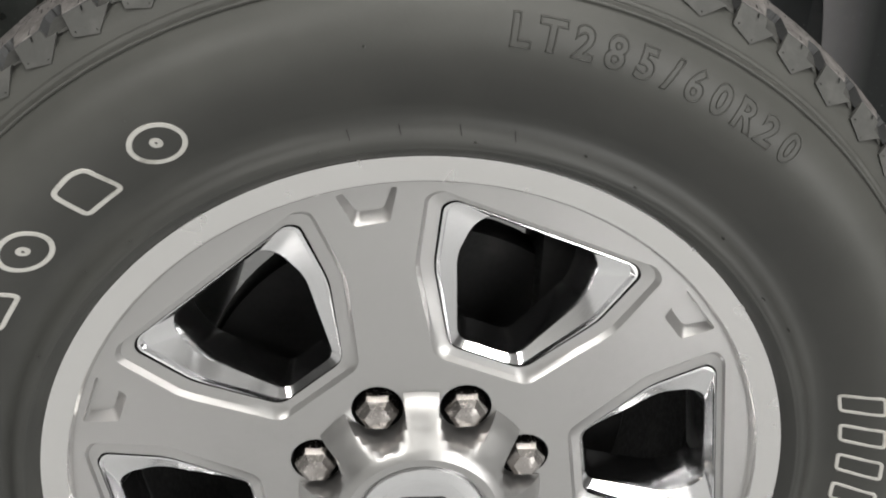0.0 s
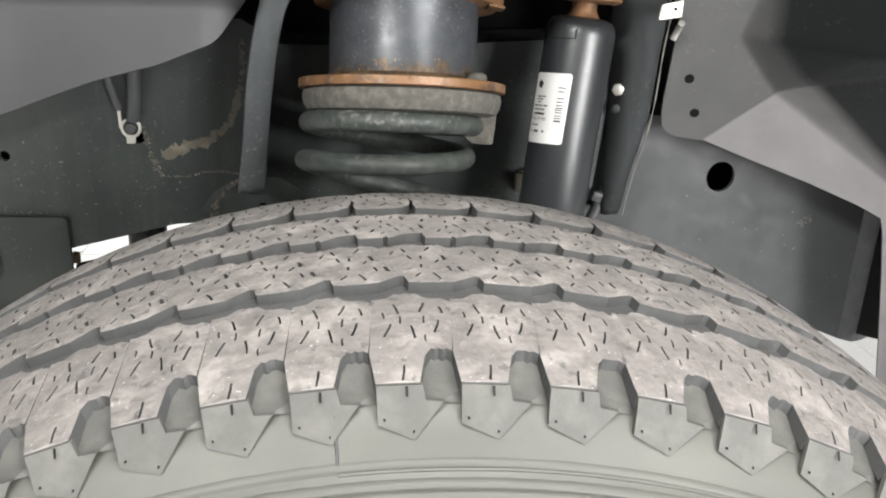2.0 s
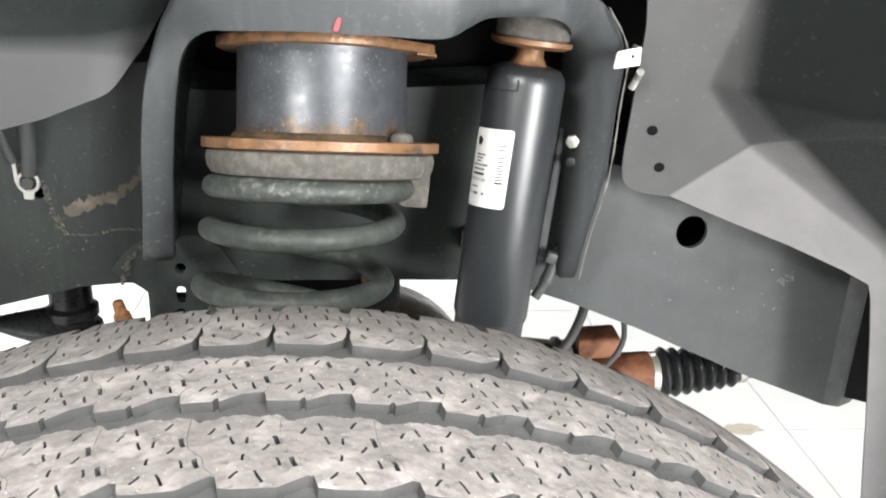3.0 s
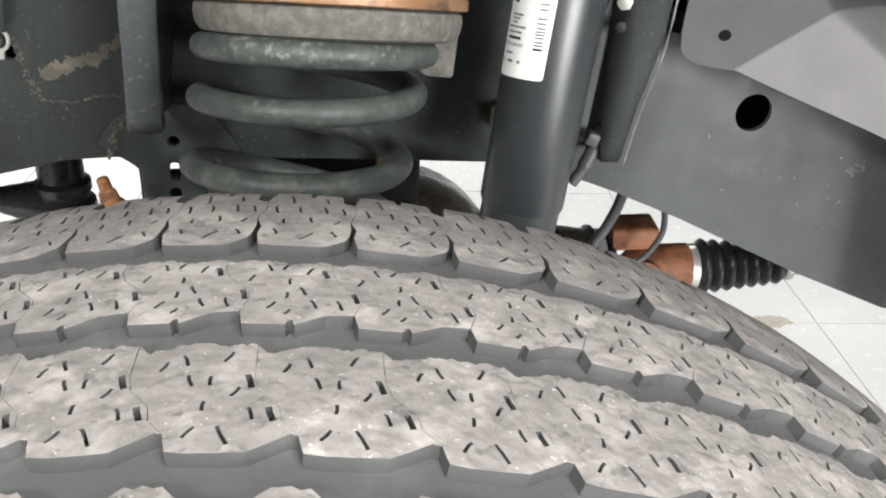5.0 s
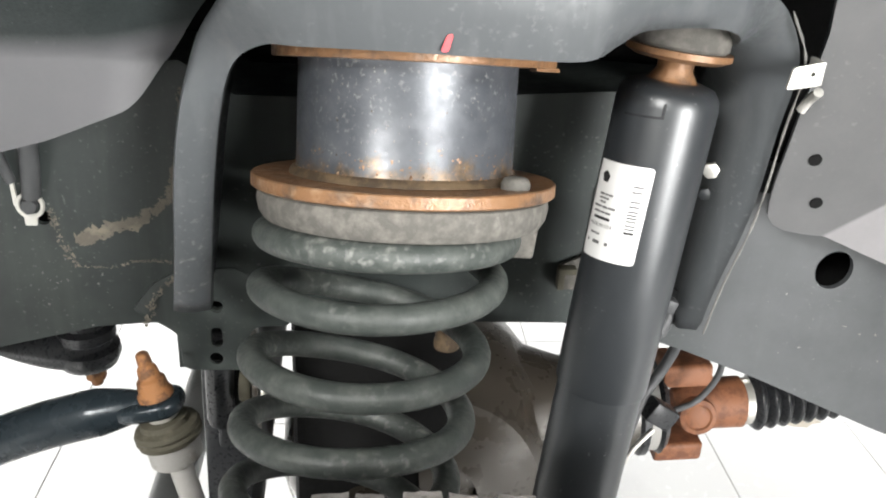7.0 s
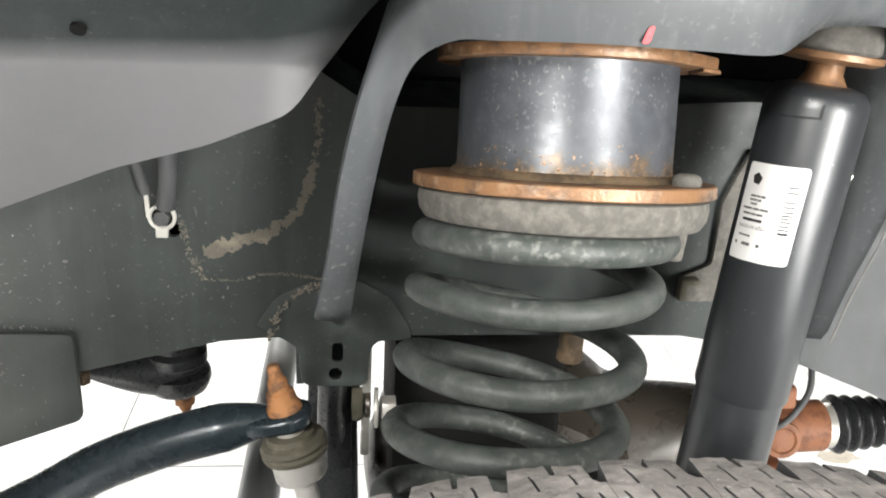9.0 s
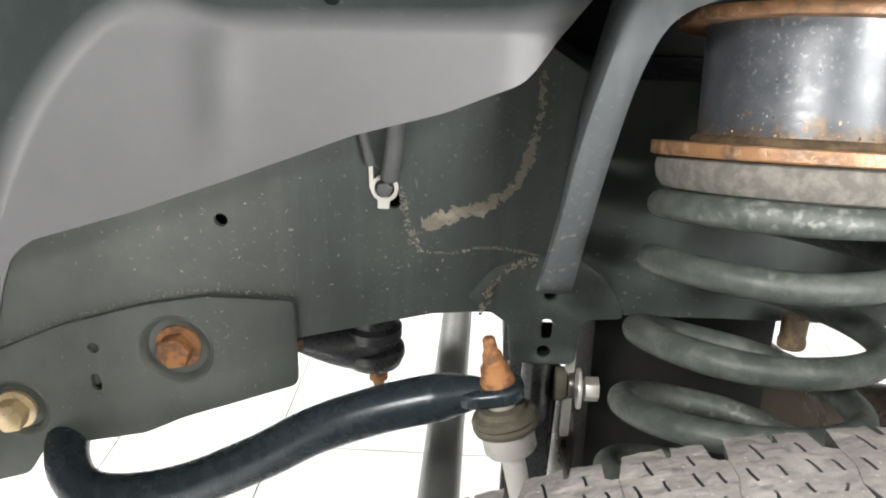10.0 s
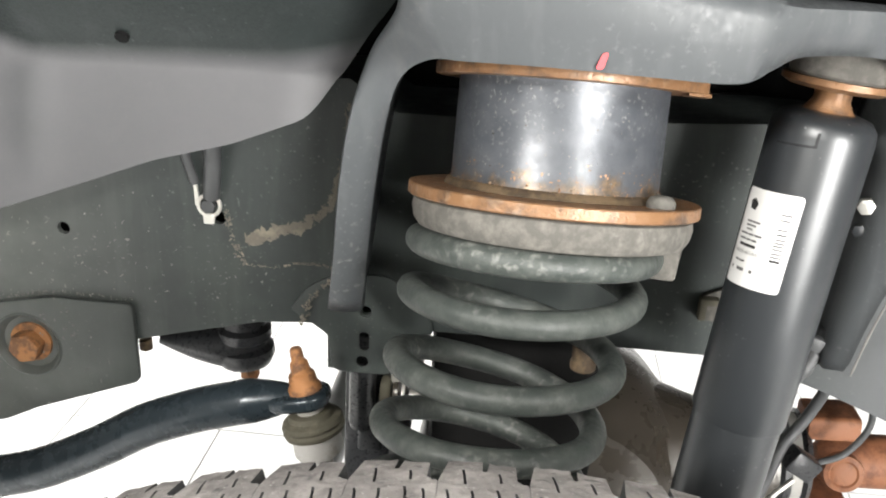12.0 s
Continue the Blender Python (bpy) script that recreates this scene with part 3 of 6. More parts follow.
ROWS_OF_TREAD = (("shoulder_out", 0.55), ("rib_out", 0.0), ("rib_in", 0.35), ("shoulder_in", 0.3))
made = {}
rest = {}
for kind, shift in ROWS_OF_TREAD:
    for i, (a, b) in enumerate(zip(EDGES, EDGES[1:])):
        c = EDGES[i + 2] if i + 2 < len(EDGES) else 2 * b - a
        start, after = a + shift * (b - a), b + shift * (c - b)
        p = round(radians(after - start) * 0.42, 4)
        prior = EDGES[i - 1] if i else 2 * a - b
        p0 = p if kind == "shoulder_out" else round(radians(start - prior - shift * (a - prior)) * 0.42, 4)
        key = (kind, p, p0)
        if key not in made:
            o, s = row_shape(kind, p, p0)
            made[key] = block_mesh("tread_block", o, s, GROOVE + (0.005 if kind == "shoulder_in" else 0.001))
        if -75 < start < 75:
            ob = new("tread_block", made[key])
            ob.parent = tyre
            ob.matrix_local = Matrix.Translation((0, 0, ZC)) @ Matrix.Rotation(radians(start), 4, "Y")
        else:
            rest.setdefault(kind, []).append((key, start))
bm = bmesh.new()
for kind, items in rest.items():
    for key, start in items:
        tmp = bmesh.new()
        tmp.from_mesh(made[key])
        tmp.transform(Matrix.Translation((0, 0, ZC)) @ Matrix.Rotation(radians(start), 4, "Y"))
        me = bpy.data.meshes.new("tmp")
        tmp.to_mesh(me)
        tmp.free()
        bm.from_mesh(me)
        bpy.data.meshes.remove(me)
me = bpy.data.meshes.new("tread_rest")
bm.to_mesh(me)
bm.free()
me.materials.append(TREAD)
me.materials.append(RUBBER_DARK)
ob = new("tread_rest", me)
ob.parent = tyre
tagged(ob, "tread blocks round the lower tyre", kind="stuff")


def on_side(r, deg, lift):
    """A point on the outer sidewall at radius r, deg clockwise from the top, lift proud of it."""
    a = radians(deg)
    return Vector((r * math.sin(a), side_y(r) - lift, ZC + r * math.cos(a)))


# Shield-shaped lugs on the shoulder, under each outer block.
def shield_mesh(p):
    q = p / 0.034
    edge = crown(0.0085) - 0.0010
    top = [(0.0004, edge), (0.0178 * q, edge), (0.0190 * q, edge - 0.0050), (0.0262 * q, edge - 0.0056)]
    low = [(0.0250 * q, 0.4000), (0.0145 * q, 0.3890), (0.0003 * q, 0.3940)]
    slope = (0.0086 - 0.0001) / (edge - 0.3890)
    ring = top + low
    verts = []
    for s, r in ring:
        a = s / 0.40
        flat = 0.0001 + slope * (r - 0.3890)
        for depth in (flat + 0.0012, flat - 0.0010):
            verts.append((r * math.sin(a), depth, r * math.cos(a)))
    n = len(ring)
    faces = [tuple(2 * i + 1 for i in range(n))]
    for i in range(n):
        j = (i + 1) % n
        faces.append((2 * i, 2 * i + 1, 2 * j + 1, 2 * j))
    # the ramp in the slot beside the block runs out on the sidewall
    k = len(verts)
    for s, r, y in ((0.0205 * q, crown(0.0245) - 0.0042, 0.0252), (0.0312 * q, crown(0.0245) - 0.0042, 0.0252), (0.0170 * q, edge - 0.0040, 0.0125), (0.0345 * q, edge - 0.0050, 0.0125),
                    (0.0185 * q, edge - 0.0060, 0.0072), (0.0262 * q, edge - 0.0066, 0.0072), (0.0345 * q, 0.3980, 0.0085)):
        verts.append((r * math.sin(s / 0.42), y, r * math.cos(s / 0.42)))
    faces += [(k, k + 1, k + 3, k + 2), (k + 2, k + 3, k + 5, k + 4), (k + 3, k + 6, k + 5)]
    me = bpy.data.meshes.new("shoulder_lug")
    me.from_pydata(verts, [], faces)
    me.materials.append(LUG_RUBBER)
    return me


shields = {}
for a, b, c in zip(EDGES, EDGES[1:], EDGES[2:]):
    start = a + 0.55 * (b - a)
    p = round(radians(b + 0.55 * (c - b) - start) * 0.42, 4)
    if -70 < start < 70:
        if p not in shields:
            shields[p] = shield_mesh(p)
        ob = new("shoulder_lug", shields[p])
        ob.parent = tyre
        ob.matrix_local = Matrix.Translation((0, 0, ZC)) @ Matrix.Rotation(radians(start), 4, "Y")
        q = p / 0.034
        # Black strip proud of the lug for its slit's shade; dots likewise.
        cut = []
        for u in (-0.00045, 0.00045):
            s = 0.0118 * q + u
            for r, y in ((0.4035, 0.0043), (crown(0.0085) - 0.0012, 0.0072)):
                cut.append((r * math.sin(s / 0.40), y, r * math.cos(s / 0.40)))
        mesh_object("sipe", cut, [(0, 1, 3, 2)], SHADE_BLACK, ob)
        for s, r, y in ((0.0030 * q, 0.3958, 0.0022), (0.0142 * q, 0.3915, 0.0006)):
            turned("vent_dot", [(0.0001, 0.0003), (0.0003, 0.0003), (0.0004, -0.0006)], Matrix.Rotation(s / 0.4, 4, "Y") @ Matrix.Translation((0, y - 0.0006, r)) @ Matrix.Rotation(radians(90), 4, "X"), SHADE_BLACK, ob, "", 8)

# The mould's parting line across the shoulder.
tube("parting_line", [on_side(r, -5.3, 0.0002) for r in np.linspace(0.3805, 0.3885, 5)] + [Vector((-0.0367, 0.004, ZC + 0.396))], 0.0006, RUBBER_DARK, tyre, n=6)

tube("band_edge", [on_side(0.3801, d, 0.0003) for d in np.linspace(-5.3, 44, 90)], 0.0008, RUBBER, tyre, n=6)

# Fine vent ribs across the bead.
for deg in (-9.5, -3.4, 3.8, 10.4):
    tube("bead_rib", [on_side(r, deg - (r - 0.28) * 40, 0.0003) for r in np.linspace(0.2865, 0.2920, 4)], 0.00022, SHADE_BLACK, tyre, n=5)

# Vent spews: tiny rubber hairs on the sidewall.
rnd = random.Random(4)
for i in range(12):
    deg, r = -60 + i * 11 + rnd.uniform(-3, 3), rnd.choice((0.284, 0.289, 0.345))
    tube("vent_spew", [on_side(r, deg, 0.0), on_side(r + 0.0005, deg + 0.2, 0.0035)], 0.0005, RUBBER, tyre, n=5)


def outline_strip(name, outline, width, r0, deg0, lift, material, parent, label=""):
    """A raised closed line on the sidewall: outline in metres along and up, laid round radius r0 at deg0."""
    k, verts, faces = len(outline), [], []
    c = Vector((sum(p[0] for p in outline) / k, sum(p[1] for p in outline) / k))
    for i in range(k):
        p0, p1, p2 = (Vector(outline[(i + j) % k]) for j in (-1, 0, 1))
        t = (p2 - p0).normalized()
        nrm = Vector((t.y, -t.x))
        for o, l in ((-0.5, -0.0004), (-0.36, lift), (0.36, lift), (0.5, -0.0004)):
            s, u = p1 + nrm * width * o
            verts.append(on_side(r0 + u, deg0 + math.degrees(s / r0), l))
    for i in range(k):
        j = (i + 1) % k
        for q in range(3):
            faces.append((i * 4 + q, j * 4 + q, j * 4 + q + 1, i * 4 + q + 1))
    return mesh_object(name, verts, faces, material, parent, label)


def dense(points, n=6):
    out = []
    for i in range(len(points)):
        a, b = Vector(points[i]), Vector(points[(i + 1) % len(points)])
        out += [tuple(a.lerp(b, j / n)) for j in range(n)]
    return out


# White outlined shapes where the maker's name and the model stand.
ROUND = [(0.0155 * math.cos(a), 0.0130 * math.sin(a)) for a in np.linspace(0, 2 * math.pi, 40, endpoint=False)]
BLOCKY = dense(rounded([(-0.015, -0.012), (0.015, -0.012), (0.0125, 0.011), (0.004, 0.0135), (-0.0125, 0.0115)], 0.004), 2)
for deg, shape in ((-29.2, ROUND), (-38.6, BLOCKY), (-48.7, ROUND), (-57.6, BLOCKY), (-66.0, BLOCKY), (-75.0, ROUND)):
    mark = outline_strip("white_mark", shape, 0.0034, 0.3235, deg, 0.0009, WHITE_RUBBER, tyre, "white outlined raised mark")
    if shape is ROUND:
        outline_strip("white_dot", [(0.0022 * math.cos(a), 0.0024 * math.sin(a)) for a in np.linspace(0, 2 * math.pi, 12, endpoint=False)], 0.0032, 0.3245, deg, 0.0009, WHITE_RUBBER, mark)
TALL = dense(rounded([(-0.0072, -0.0125), (0.0072, -0.0125), (0.0072, 0.0125), (-0.0072, 0.0125)], 0.0025), 2)
for deg in (73.6, 78.6, 83.6, 88.6, 93.6):
    outline_strip("white_mark", TALL, 0.0026, 0.3235, deg, 0.0009, WHITE_RUBBER, tyre, "white outlined raised bar")


def size_marking():
    """The raised outlined size code on the sidewall, character by character."""
    deg = 7.4
    for ch, adv in zip("LT285/60R20", (2.9, 3.05, 3.05, 3.05, 2.75, 2.5, 2.95, 2.95, 2.95, 2.95, 2.9)):
        cu = bpy.data.curves.new("glyph", "FONT")
        cu.body, cu.size, cu.align_x = ch, 0.0240, "CENTER"
        cu.fill_mode, cu.bevel_depth, cu.bevel_resolution, cu.resolution_u, cu.offset = "NONE", 0.00053, 0, 4, 0.0008
        ob = bpy.data.objects.new("glyph", cu)
        scene.collection.objects.link(ob)
        me = bpy.data.meshes.new_from_object(ob.evaluated_get(bpy.context.evaluated_depsgraph_get()))
        bpy.data.objects.remove(ob)
        me.name = "size_character"
        tmp = bmesh.new()
        tmp.from_mesh(me)
        bmesh.ops.subdivide_edges(tmp, edges=[e for e in tmp.edges if e.calc_length() > 0.0035], cuts=5)
        tmp.to_mesh(me)
        tmp.free()
        for v in me.vertices:
            r = 0.3475 + v.co.y
            v.co = on_side(r, deg + math.degrees(v.co.x * 1.0 / 0.355), 0.0003 + v.co.z)
        me.materials.clear()
        me.materials.append(RUBBER)
        ob = new("size_character", me)
        ob.parent = tyre
        deg += adv


bpy.context.view_layer.update()
size_marking()

# ---- the alloy rim ----
FACE = 0.010          # depth of the spoke face behind the lip


def polar(r, deg):
    return (r * math.sin(radians(deg)), r * math.cos(radians(deg)))


def window_loop(half, centre, n=4, rad=0.008):
    """A symmetric window: (radius, degrees off its middle) pairs down one flank."""
    pts = [polar(r, centre + d) for r, d in half] + [polar(r, centre - d) for r, d in reversed(half)]
    return rounded(pts, rad, n)


W_FACE = [(0.2445, 18.8), (0.2405, 21.3), (0.190, 23.2), (0.1195, 17.4)]
W_STEP = [(0.2425, 18.2), (0.2385, 20.6), (0.190, 22.2), (0.1218, 16.0)]
W_SILL = [(0.2365, 16.6), (0.2325, 18.6), (0.1888, 19.4), (0.1265, 13.0)]
W_OPEN = [(0.2235, 9.6), (0.2150, 12.0), (0.192, 14.0), (0.1275, 9.6)]
W_BACK = [(0.2195, 8.8), (0.2110, 10.9), (0.190, 12.9), (0.1300, 8.8)]
CENTRES = [20.8 + 60 * i for i in range(6)]
DIMPLES = [-9.2 + 60 * i for i in range(6)]
rim = turned("rim", [(0.2628, 0.06), (0.2672, 0.020), (0.2715, 0.004), (0.2718, 0.0015), (0.2705, 0.0002), (0.2535, 0.0030), (0.2515, 0.0062), (0.2512, FACE)], SPIN, MACHINED, wheel,
             "silver alloy rim with a machined outer ring", 160)
turned("barrel", [(0.2628, 0.06), (0.225, 0.075), (0.218, 0.12), (0.218, 0.19), (0.25, 0.222), (0.258, 0.225)], SPIN, SHADE_BLACK, rim, "inner barrel, near-black for shade", 96)
bm = prism_bm(circle(0, 0, 0.2514, 160), Matrix(), 0.006, 0.0,
              [window_loop(W_FACE, c) for c in CENTRES] + [rounded([polar(0.2475, c - 4.7), polar(0.2475, c + 4.7), polar(0.2235, c + 3.0), polar(0.2235, c - 3.0)], 0.003) for c in DIMPLES]
              + [circle(*polar(0.0826, 22.0 + 45 * i), 0.0188, 20) for i in range(8)])
bm.transform(SPIN @ Matrix.Translation((0, 0, FACE)))
part("spoke_face", bm, SILVER, rim, "satin silver painted spoke face")


def loft(name, loops, material, parent, label="", cap=False):
    n, verts, faces = len(loops[0]), [], []
    for lp in loops:
        verts += lp
    for k in range(len(loops) - 1):
        for i in range(n):
            j = (i + 1) % n
            faces.append((k * n + i, k * n + j, k * n + n + j, k * n + n + i))
    if cap:
        faces.append(tuple(range((len(loops) - 1) * n, len(loops) * n)))
    bm = bmesh.new()
    vs = [bm.verts.new(v) for v in verts]
    for f in faces:
        bm.faces.new([vs[i] for i in f])
    return part(name, bm, material, parent, label)


def ring_at(half, centre, depth, rad=0.008):
    return [SPIN @ Vector((x, y, depth)) for x, y in window_loop(half, centre, 4, rad)]


for c in CENTRES:
    win = loft("window_recess", [ring_at(W_FACE, c, FACE), ring_at(W_STEP, c, FACE + 0.0035), ring_at(W_SILL, c, FACE + 0.0045)], SILVER, rim, "")
    inner = [(r - 0.0011, d - 0.45) for r, d in W_SILL]
    loft("seam", [ring_at(W_SILL, c, FACE + 0.0043), ring_at([(r - 0.0004, d - 0.15) for r, d in W_SILL], c, FACE + 0.0075), ring_at(inner, c, FACE + 0.0078)], BLACK, win, "dark seam")
    loft("chrome_insert", [ring_at(inner, c, FACE + 0.0078), ring_at(inner, c, FACE + 0.0048), ring_at([(r - 0.0024, d - 0.9) for r, d in W_SILL], c, FACE + 0.0046), ring_at([(r - 0.0032, d - 1.3) for r, d in W_SILL], c, FACE + 0.0080), ring_at([(r + 0.0015, d + 0.6) for r, d in W_OPEN], c, FACE + 0.0130), ring_at(W_OPEN, c, FACE + 0.0175), ring_at(W_BACK, c, FACE + 0.045)], CHROME, win, "bright chrome window insert")
for c in DIMPLES:
    up = [(0.2475, c - 4.7), (0.2475, c + 4.7), (0.2235, c + 3.0), (0.2235, c - 3.0)]
    dn = [(0.2465, c - 4.0), (0.2465, c + 4.0), (0.2300, c + 2.1), (0.2300, c - 2.1)]
    loops = []
    for q, dep in ((up, FACE), (dn, FACE + 0.008)):
        loops.append([SPIN @ Vector((x, y, dep)) for x, y in rounded([polar(*w) for w in q], 0.003)])
    loft("spoke_dimple", loops, SILVER, rim, cap=True)

# Hub: raised boss, chrome nuts in pockets blackened for shade, and the cap.
HUB = [(0.0, 0.0905), (0.004, 0.0885), (0.009, 0.0845), (0.014, 0.0790), (0.019, 0.0728), (0.024, 0.0672), (0.028, 0.0632), (0.0305, 0.0605), (0.0325, 0.0560), (0.0318, 0.0500), (0.028, 0.0465)]


def hub_cone():
    """A cone that stands proud of the spokes, scalloped round each wheel nut."""
    n, verts, faces = 240, [], []
    for h, big in HUB:
        for i in range(n):
            a = 360.0 * i / n
            d = radians((a - 22.0 + 22.5) % 45 - 22.5)
            off = 0.0826 * math.sin(d)
            r = big
            if abs(off) < 0.0188:
                r = min(big, 0.0826 * math.cos(d) - math.sqrt(0.0188 ** 2 - off ** 2))
            x, y = polar(r, a)
            verts.append(SPIN @ Vector((x, y, FACE - 0.0004 - h)))
    for k in range(len(HUB) - 1):
        for i in range(n):
            j = (i + 1) % n
            faces.append((k * n + i, k * n + j, k * n + n + j, k * n + n + i))
    bm = bmesh.new()
    vs = [bm.verts.new(v) for v in verts]
    for f in faces:
        bm.faces.new([vs[i] for i in f])
    return part("hub_cone", bm, SILVER, rim, "raised silver hub round the centre cap", 30)


hub_cone()
cap = turned("centre_cap", [(0.0468, FACE - 0.027), (0.045, FACE - 0.0300), (0.036, FACE - 0.0315), (0.034, FACE - 0.0285), (0.0001, FACE - 0.0285)], SPIN, CHROME, rim, "chrome centre cap with a dark emblem field", 64)
part("emblem_field", prism_bm(rounded([(-0.020, -0.018), (0.020, -0.018), (0.018, 0.018), (-0.018, 0.018)], 0.005), SPIN @ Matrix.Translation((0, 0, FACE - 0.0305)), 0.002, 0.0004), INK, cap, "dark emblem field")
for i in range(8):
    x, y = polar(0.0826, 22.0 + 45 * i)
    m = SPIN @ Matrix.Translation((x, y, 0))
    turned("lug_pocket", [(0.0188, FACE + 0.0005), (0.0184, FACE + 0.004), (0.0175, FACE + 0.036), (0.0001, FACE + 0.036)], m, SHADE_BLACK, rim, "", 20)
    turned("lug_nut", [(0.0155, FACE + 0.036), (0.0155, FACE - 0.0035), (0.0138, FACE - 0.0085), (0.0092, FACE - 0.0125), (0.0040, FACE - 0.0140), (0.0001, FACE - 0.0142)], m, NUT_CHROME, rim, "chrome hexagonal lug nut", 6, 25)
# Brake behind the spokes, near-black in place of the shade there.
turned("brake_disc", [(0.06, 0.10), (0.178, 0.10), (0.18, 0.104), (0.18, 0.13), (0.06, 0.135)], SPIN, SHADE_BLACK, wheel, "brake disc behind the spokes, near-black for shade", 72)
part("brake_caliper", box_bm((0.09, 0.085, ZC + 0.02), (0.20, 0.16, ZC + 0.19), 0.012), SHADE_BLACK, wheel, "brake caliper, near-black for shade")

# ---- frame rail: outer web at y = 0.572 ----
YF = 0.572
TOP = [(-0.66, 0.800), (-0.45, 0.845), (-0.2, 0.878), (-0.135, 0.884), (-0.10, 0.862), (0.0, 0.862), (0.16, 0.872), (0.236, 0.868), (0.252, 0.803), (0.31, 0.795), (0.40, 0.775), (0.505, 0.735)]
BOT = [(0.505, 0.552), (0.412, 0.589), (0.298, 0.641), (0.235, 0.6665), (0.19, 0.682), (0.137, 0.6905), (0.0, 0.691), (-0.10, 0.690), (-0.174, 0.688), (-0.2076, 0.685), (-0.307, 0.660), (-0.42, 0.628), (-0.66, 0.545)]
frame_rail = thing("frame_rail", "dusty black painted steel truck frame rail with holes and mud streaks", "frame rail")
web = part("outer_web", prism_bm(TOP + BOT, facing(YF), -0.005, 0.0, [circle(-0.3605, 0.7525, 0.0052, 14), circle(-0.1215, 0.7035, 0.0046, 12), circle(-0.2355, 0.7715, 0.0056, 14), circle(0.3418, 0.7380, 0.0148, 28, 0.0160), circle(0.2885, 0.782, 0.0, 3)[:0] or circle(-0.56, 0.70, 0.004, 8)]),
           FRAME_PAINT, frame_rail)


def flange(name, line, y0, y1, t, parent, material):
    """A strip of plate that follows a line in x and z, from y0 to y1."""
    verts, faces = [], []
    for x, z in line:
        verts += [(x, y0, z), (x, y1, z), (x, y1, z + t), (x, y0, z + t)]
    for i in range(len(line) - 1):
        a, b = 4 * i, 4 * i + 4
        for q in range(4):
            w = (q + 1) % 4
            faces.append((a + q, a + w, b + w, b + q))
    faces += [(0, 3, 2, 1), tuple(len(verts) - 4 + q for q in range(4))]
    bm = bmesh.new()
    vs = [bm.verts.new(v) for v in verts]
    for f in faces:
        bm.faces.new([vs[i] for i in f])
    return part(name, bm, material, parent)


flange("top_flange", TOP, YF + 0.0052, 0.66, -0.005, frame_rail, FRAME_PAINT)
flange("bottom_flange", BOT, YF + 0.0052, 0.66, 0.005, frame_rail, FRAME_PAINT)
# Black, not frame paint, so that shade shows through the rail's hole.
part("inner_web", prism_bm(TOP + BOT, facing(0.6652), -0.005), BLACK, frame_rail, "inner side of the rail, shade painted black")

# Rail turned inward here so that its shadowed end goes dark.
mesh_object("rear_bend", [(0.505, YF, 0.735), (0.53, YF + 0.012, 0.728), (0.56, YF + 0.04, 0.71), (0.70, 0.78, 0.64), (0.70, 0.78, 0.46), (0.56, YF + 0.04, 0.529), (0.53, YF + 0.012, 0.541), (0.505, YF, 0.552)],
            [(0, 7, 6, 1), (1, 6, 5, 2), (2, 5, 4, 3)], FRAME_PAINT, frame_rail)

# Overlapping front gusset with a dished bolt seat and two slots.
GUS = rounded([(-0.66, 0.600), (-0.548, 0.638), (-0.49, 0.664), (-0.4263, 0.684), (-0.3765, 0.694), (-0.3085, 0.6935), (-0.3085, 0.6225), (-0.322, 0.6175), (-0.4014, 0.5875), (-0.432, 0.572), (-0.4656, 0.5645), (-0.505, 0.556), (-0.5212, 0.548), (-0.5345, 0.527), (-0.5764, 0.514), (-0.66, 0.50)], 0.006, 3)
gusset = part("front_gusset", prism_bm(GUS, facing(YF - 0.0012), 0.0055, 0.0012,
              [circle(-0.401, 0.6485, 0.0262, 28), circle(-0.5335, 0.589, 0.0225, 26), circle(-0.4658, 0.6465, 0.0042, 12), rounded([(-0.4705, 0.609), (-0.4635, 0.609), (-0.4635, 0.6235), (-0.4705, 0.6235)], 0.003, 3)]),
              FRAME_PAINT, frame_rail, "dusty overlapping gusset plate")
for x, z, r in ((-0.401, 0.6485, 0.0262), (-0.5335, 0.589, 0.0225)):
    m = facing(YF - 0.006) @ Matrix.Translation((x, z, 0))
    turned("bolt_seat", [(r + 0.0035, 0.0004), (r + 0.0015, 0.0018), (r - 0.0002, 0.0008), (r - 0.003, -0.005), (r - 0.008, -0.0062), (0.0001, -0.0062)], m, FRAME_PAINT, gusset, "", 32)

# Outrigger bracket under the rail with three holes.
bracket_out = [(-0.182, 0.7), (-0.166, 0.722), (-0.142, 0.735), (-0.105, 0.735), (-0.085, 0.722), (-0.07, 0.70), (-0.068, 0.688), (-0.093, 0.6865), (-0.0985, 0.680), (-0.1000, 0.652), (-0.104, 0.6485), (-0.144, 0.6485), (-0.1490, 0.652), (-0.1510, 0.680), (-0.162, 0.688)]
part("link_bracket", prism_bm(rounded(bracket_out, 0.004, 2), facing(YF - 0.0005), 0.0025, 0.001,
     [circle(-0.1215, 0.7035, 0.0048, 12), rounded([(-0.1265, 0.6695), (-0.1185, 0.6695), (-0.1185, 0.6855), (-0.1265, 0.6855)], 0.0036, 3), circle(-0.1240, 0.6590, 0.0050, 12)]), FRAME_PAINT, frame_rail, "bracket with three holes")
part("bracket_flank", prism_bm([(-0.1535, 0.646), (-0.148, 0.646), (-0.148, 0.69), (-0.1535, 0.69)], facing(YF + 0.05), 0.045), FRAME_PAINT, frame_rail)


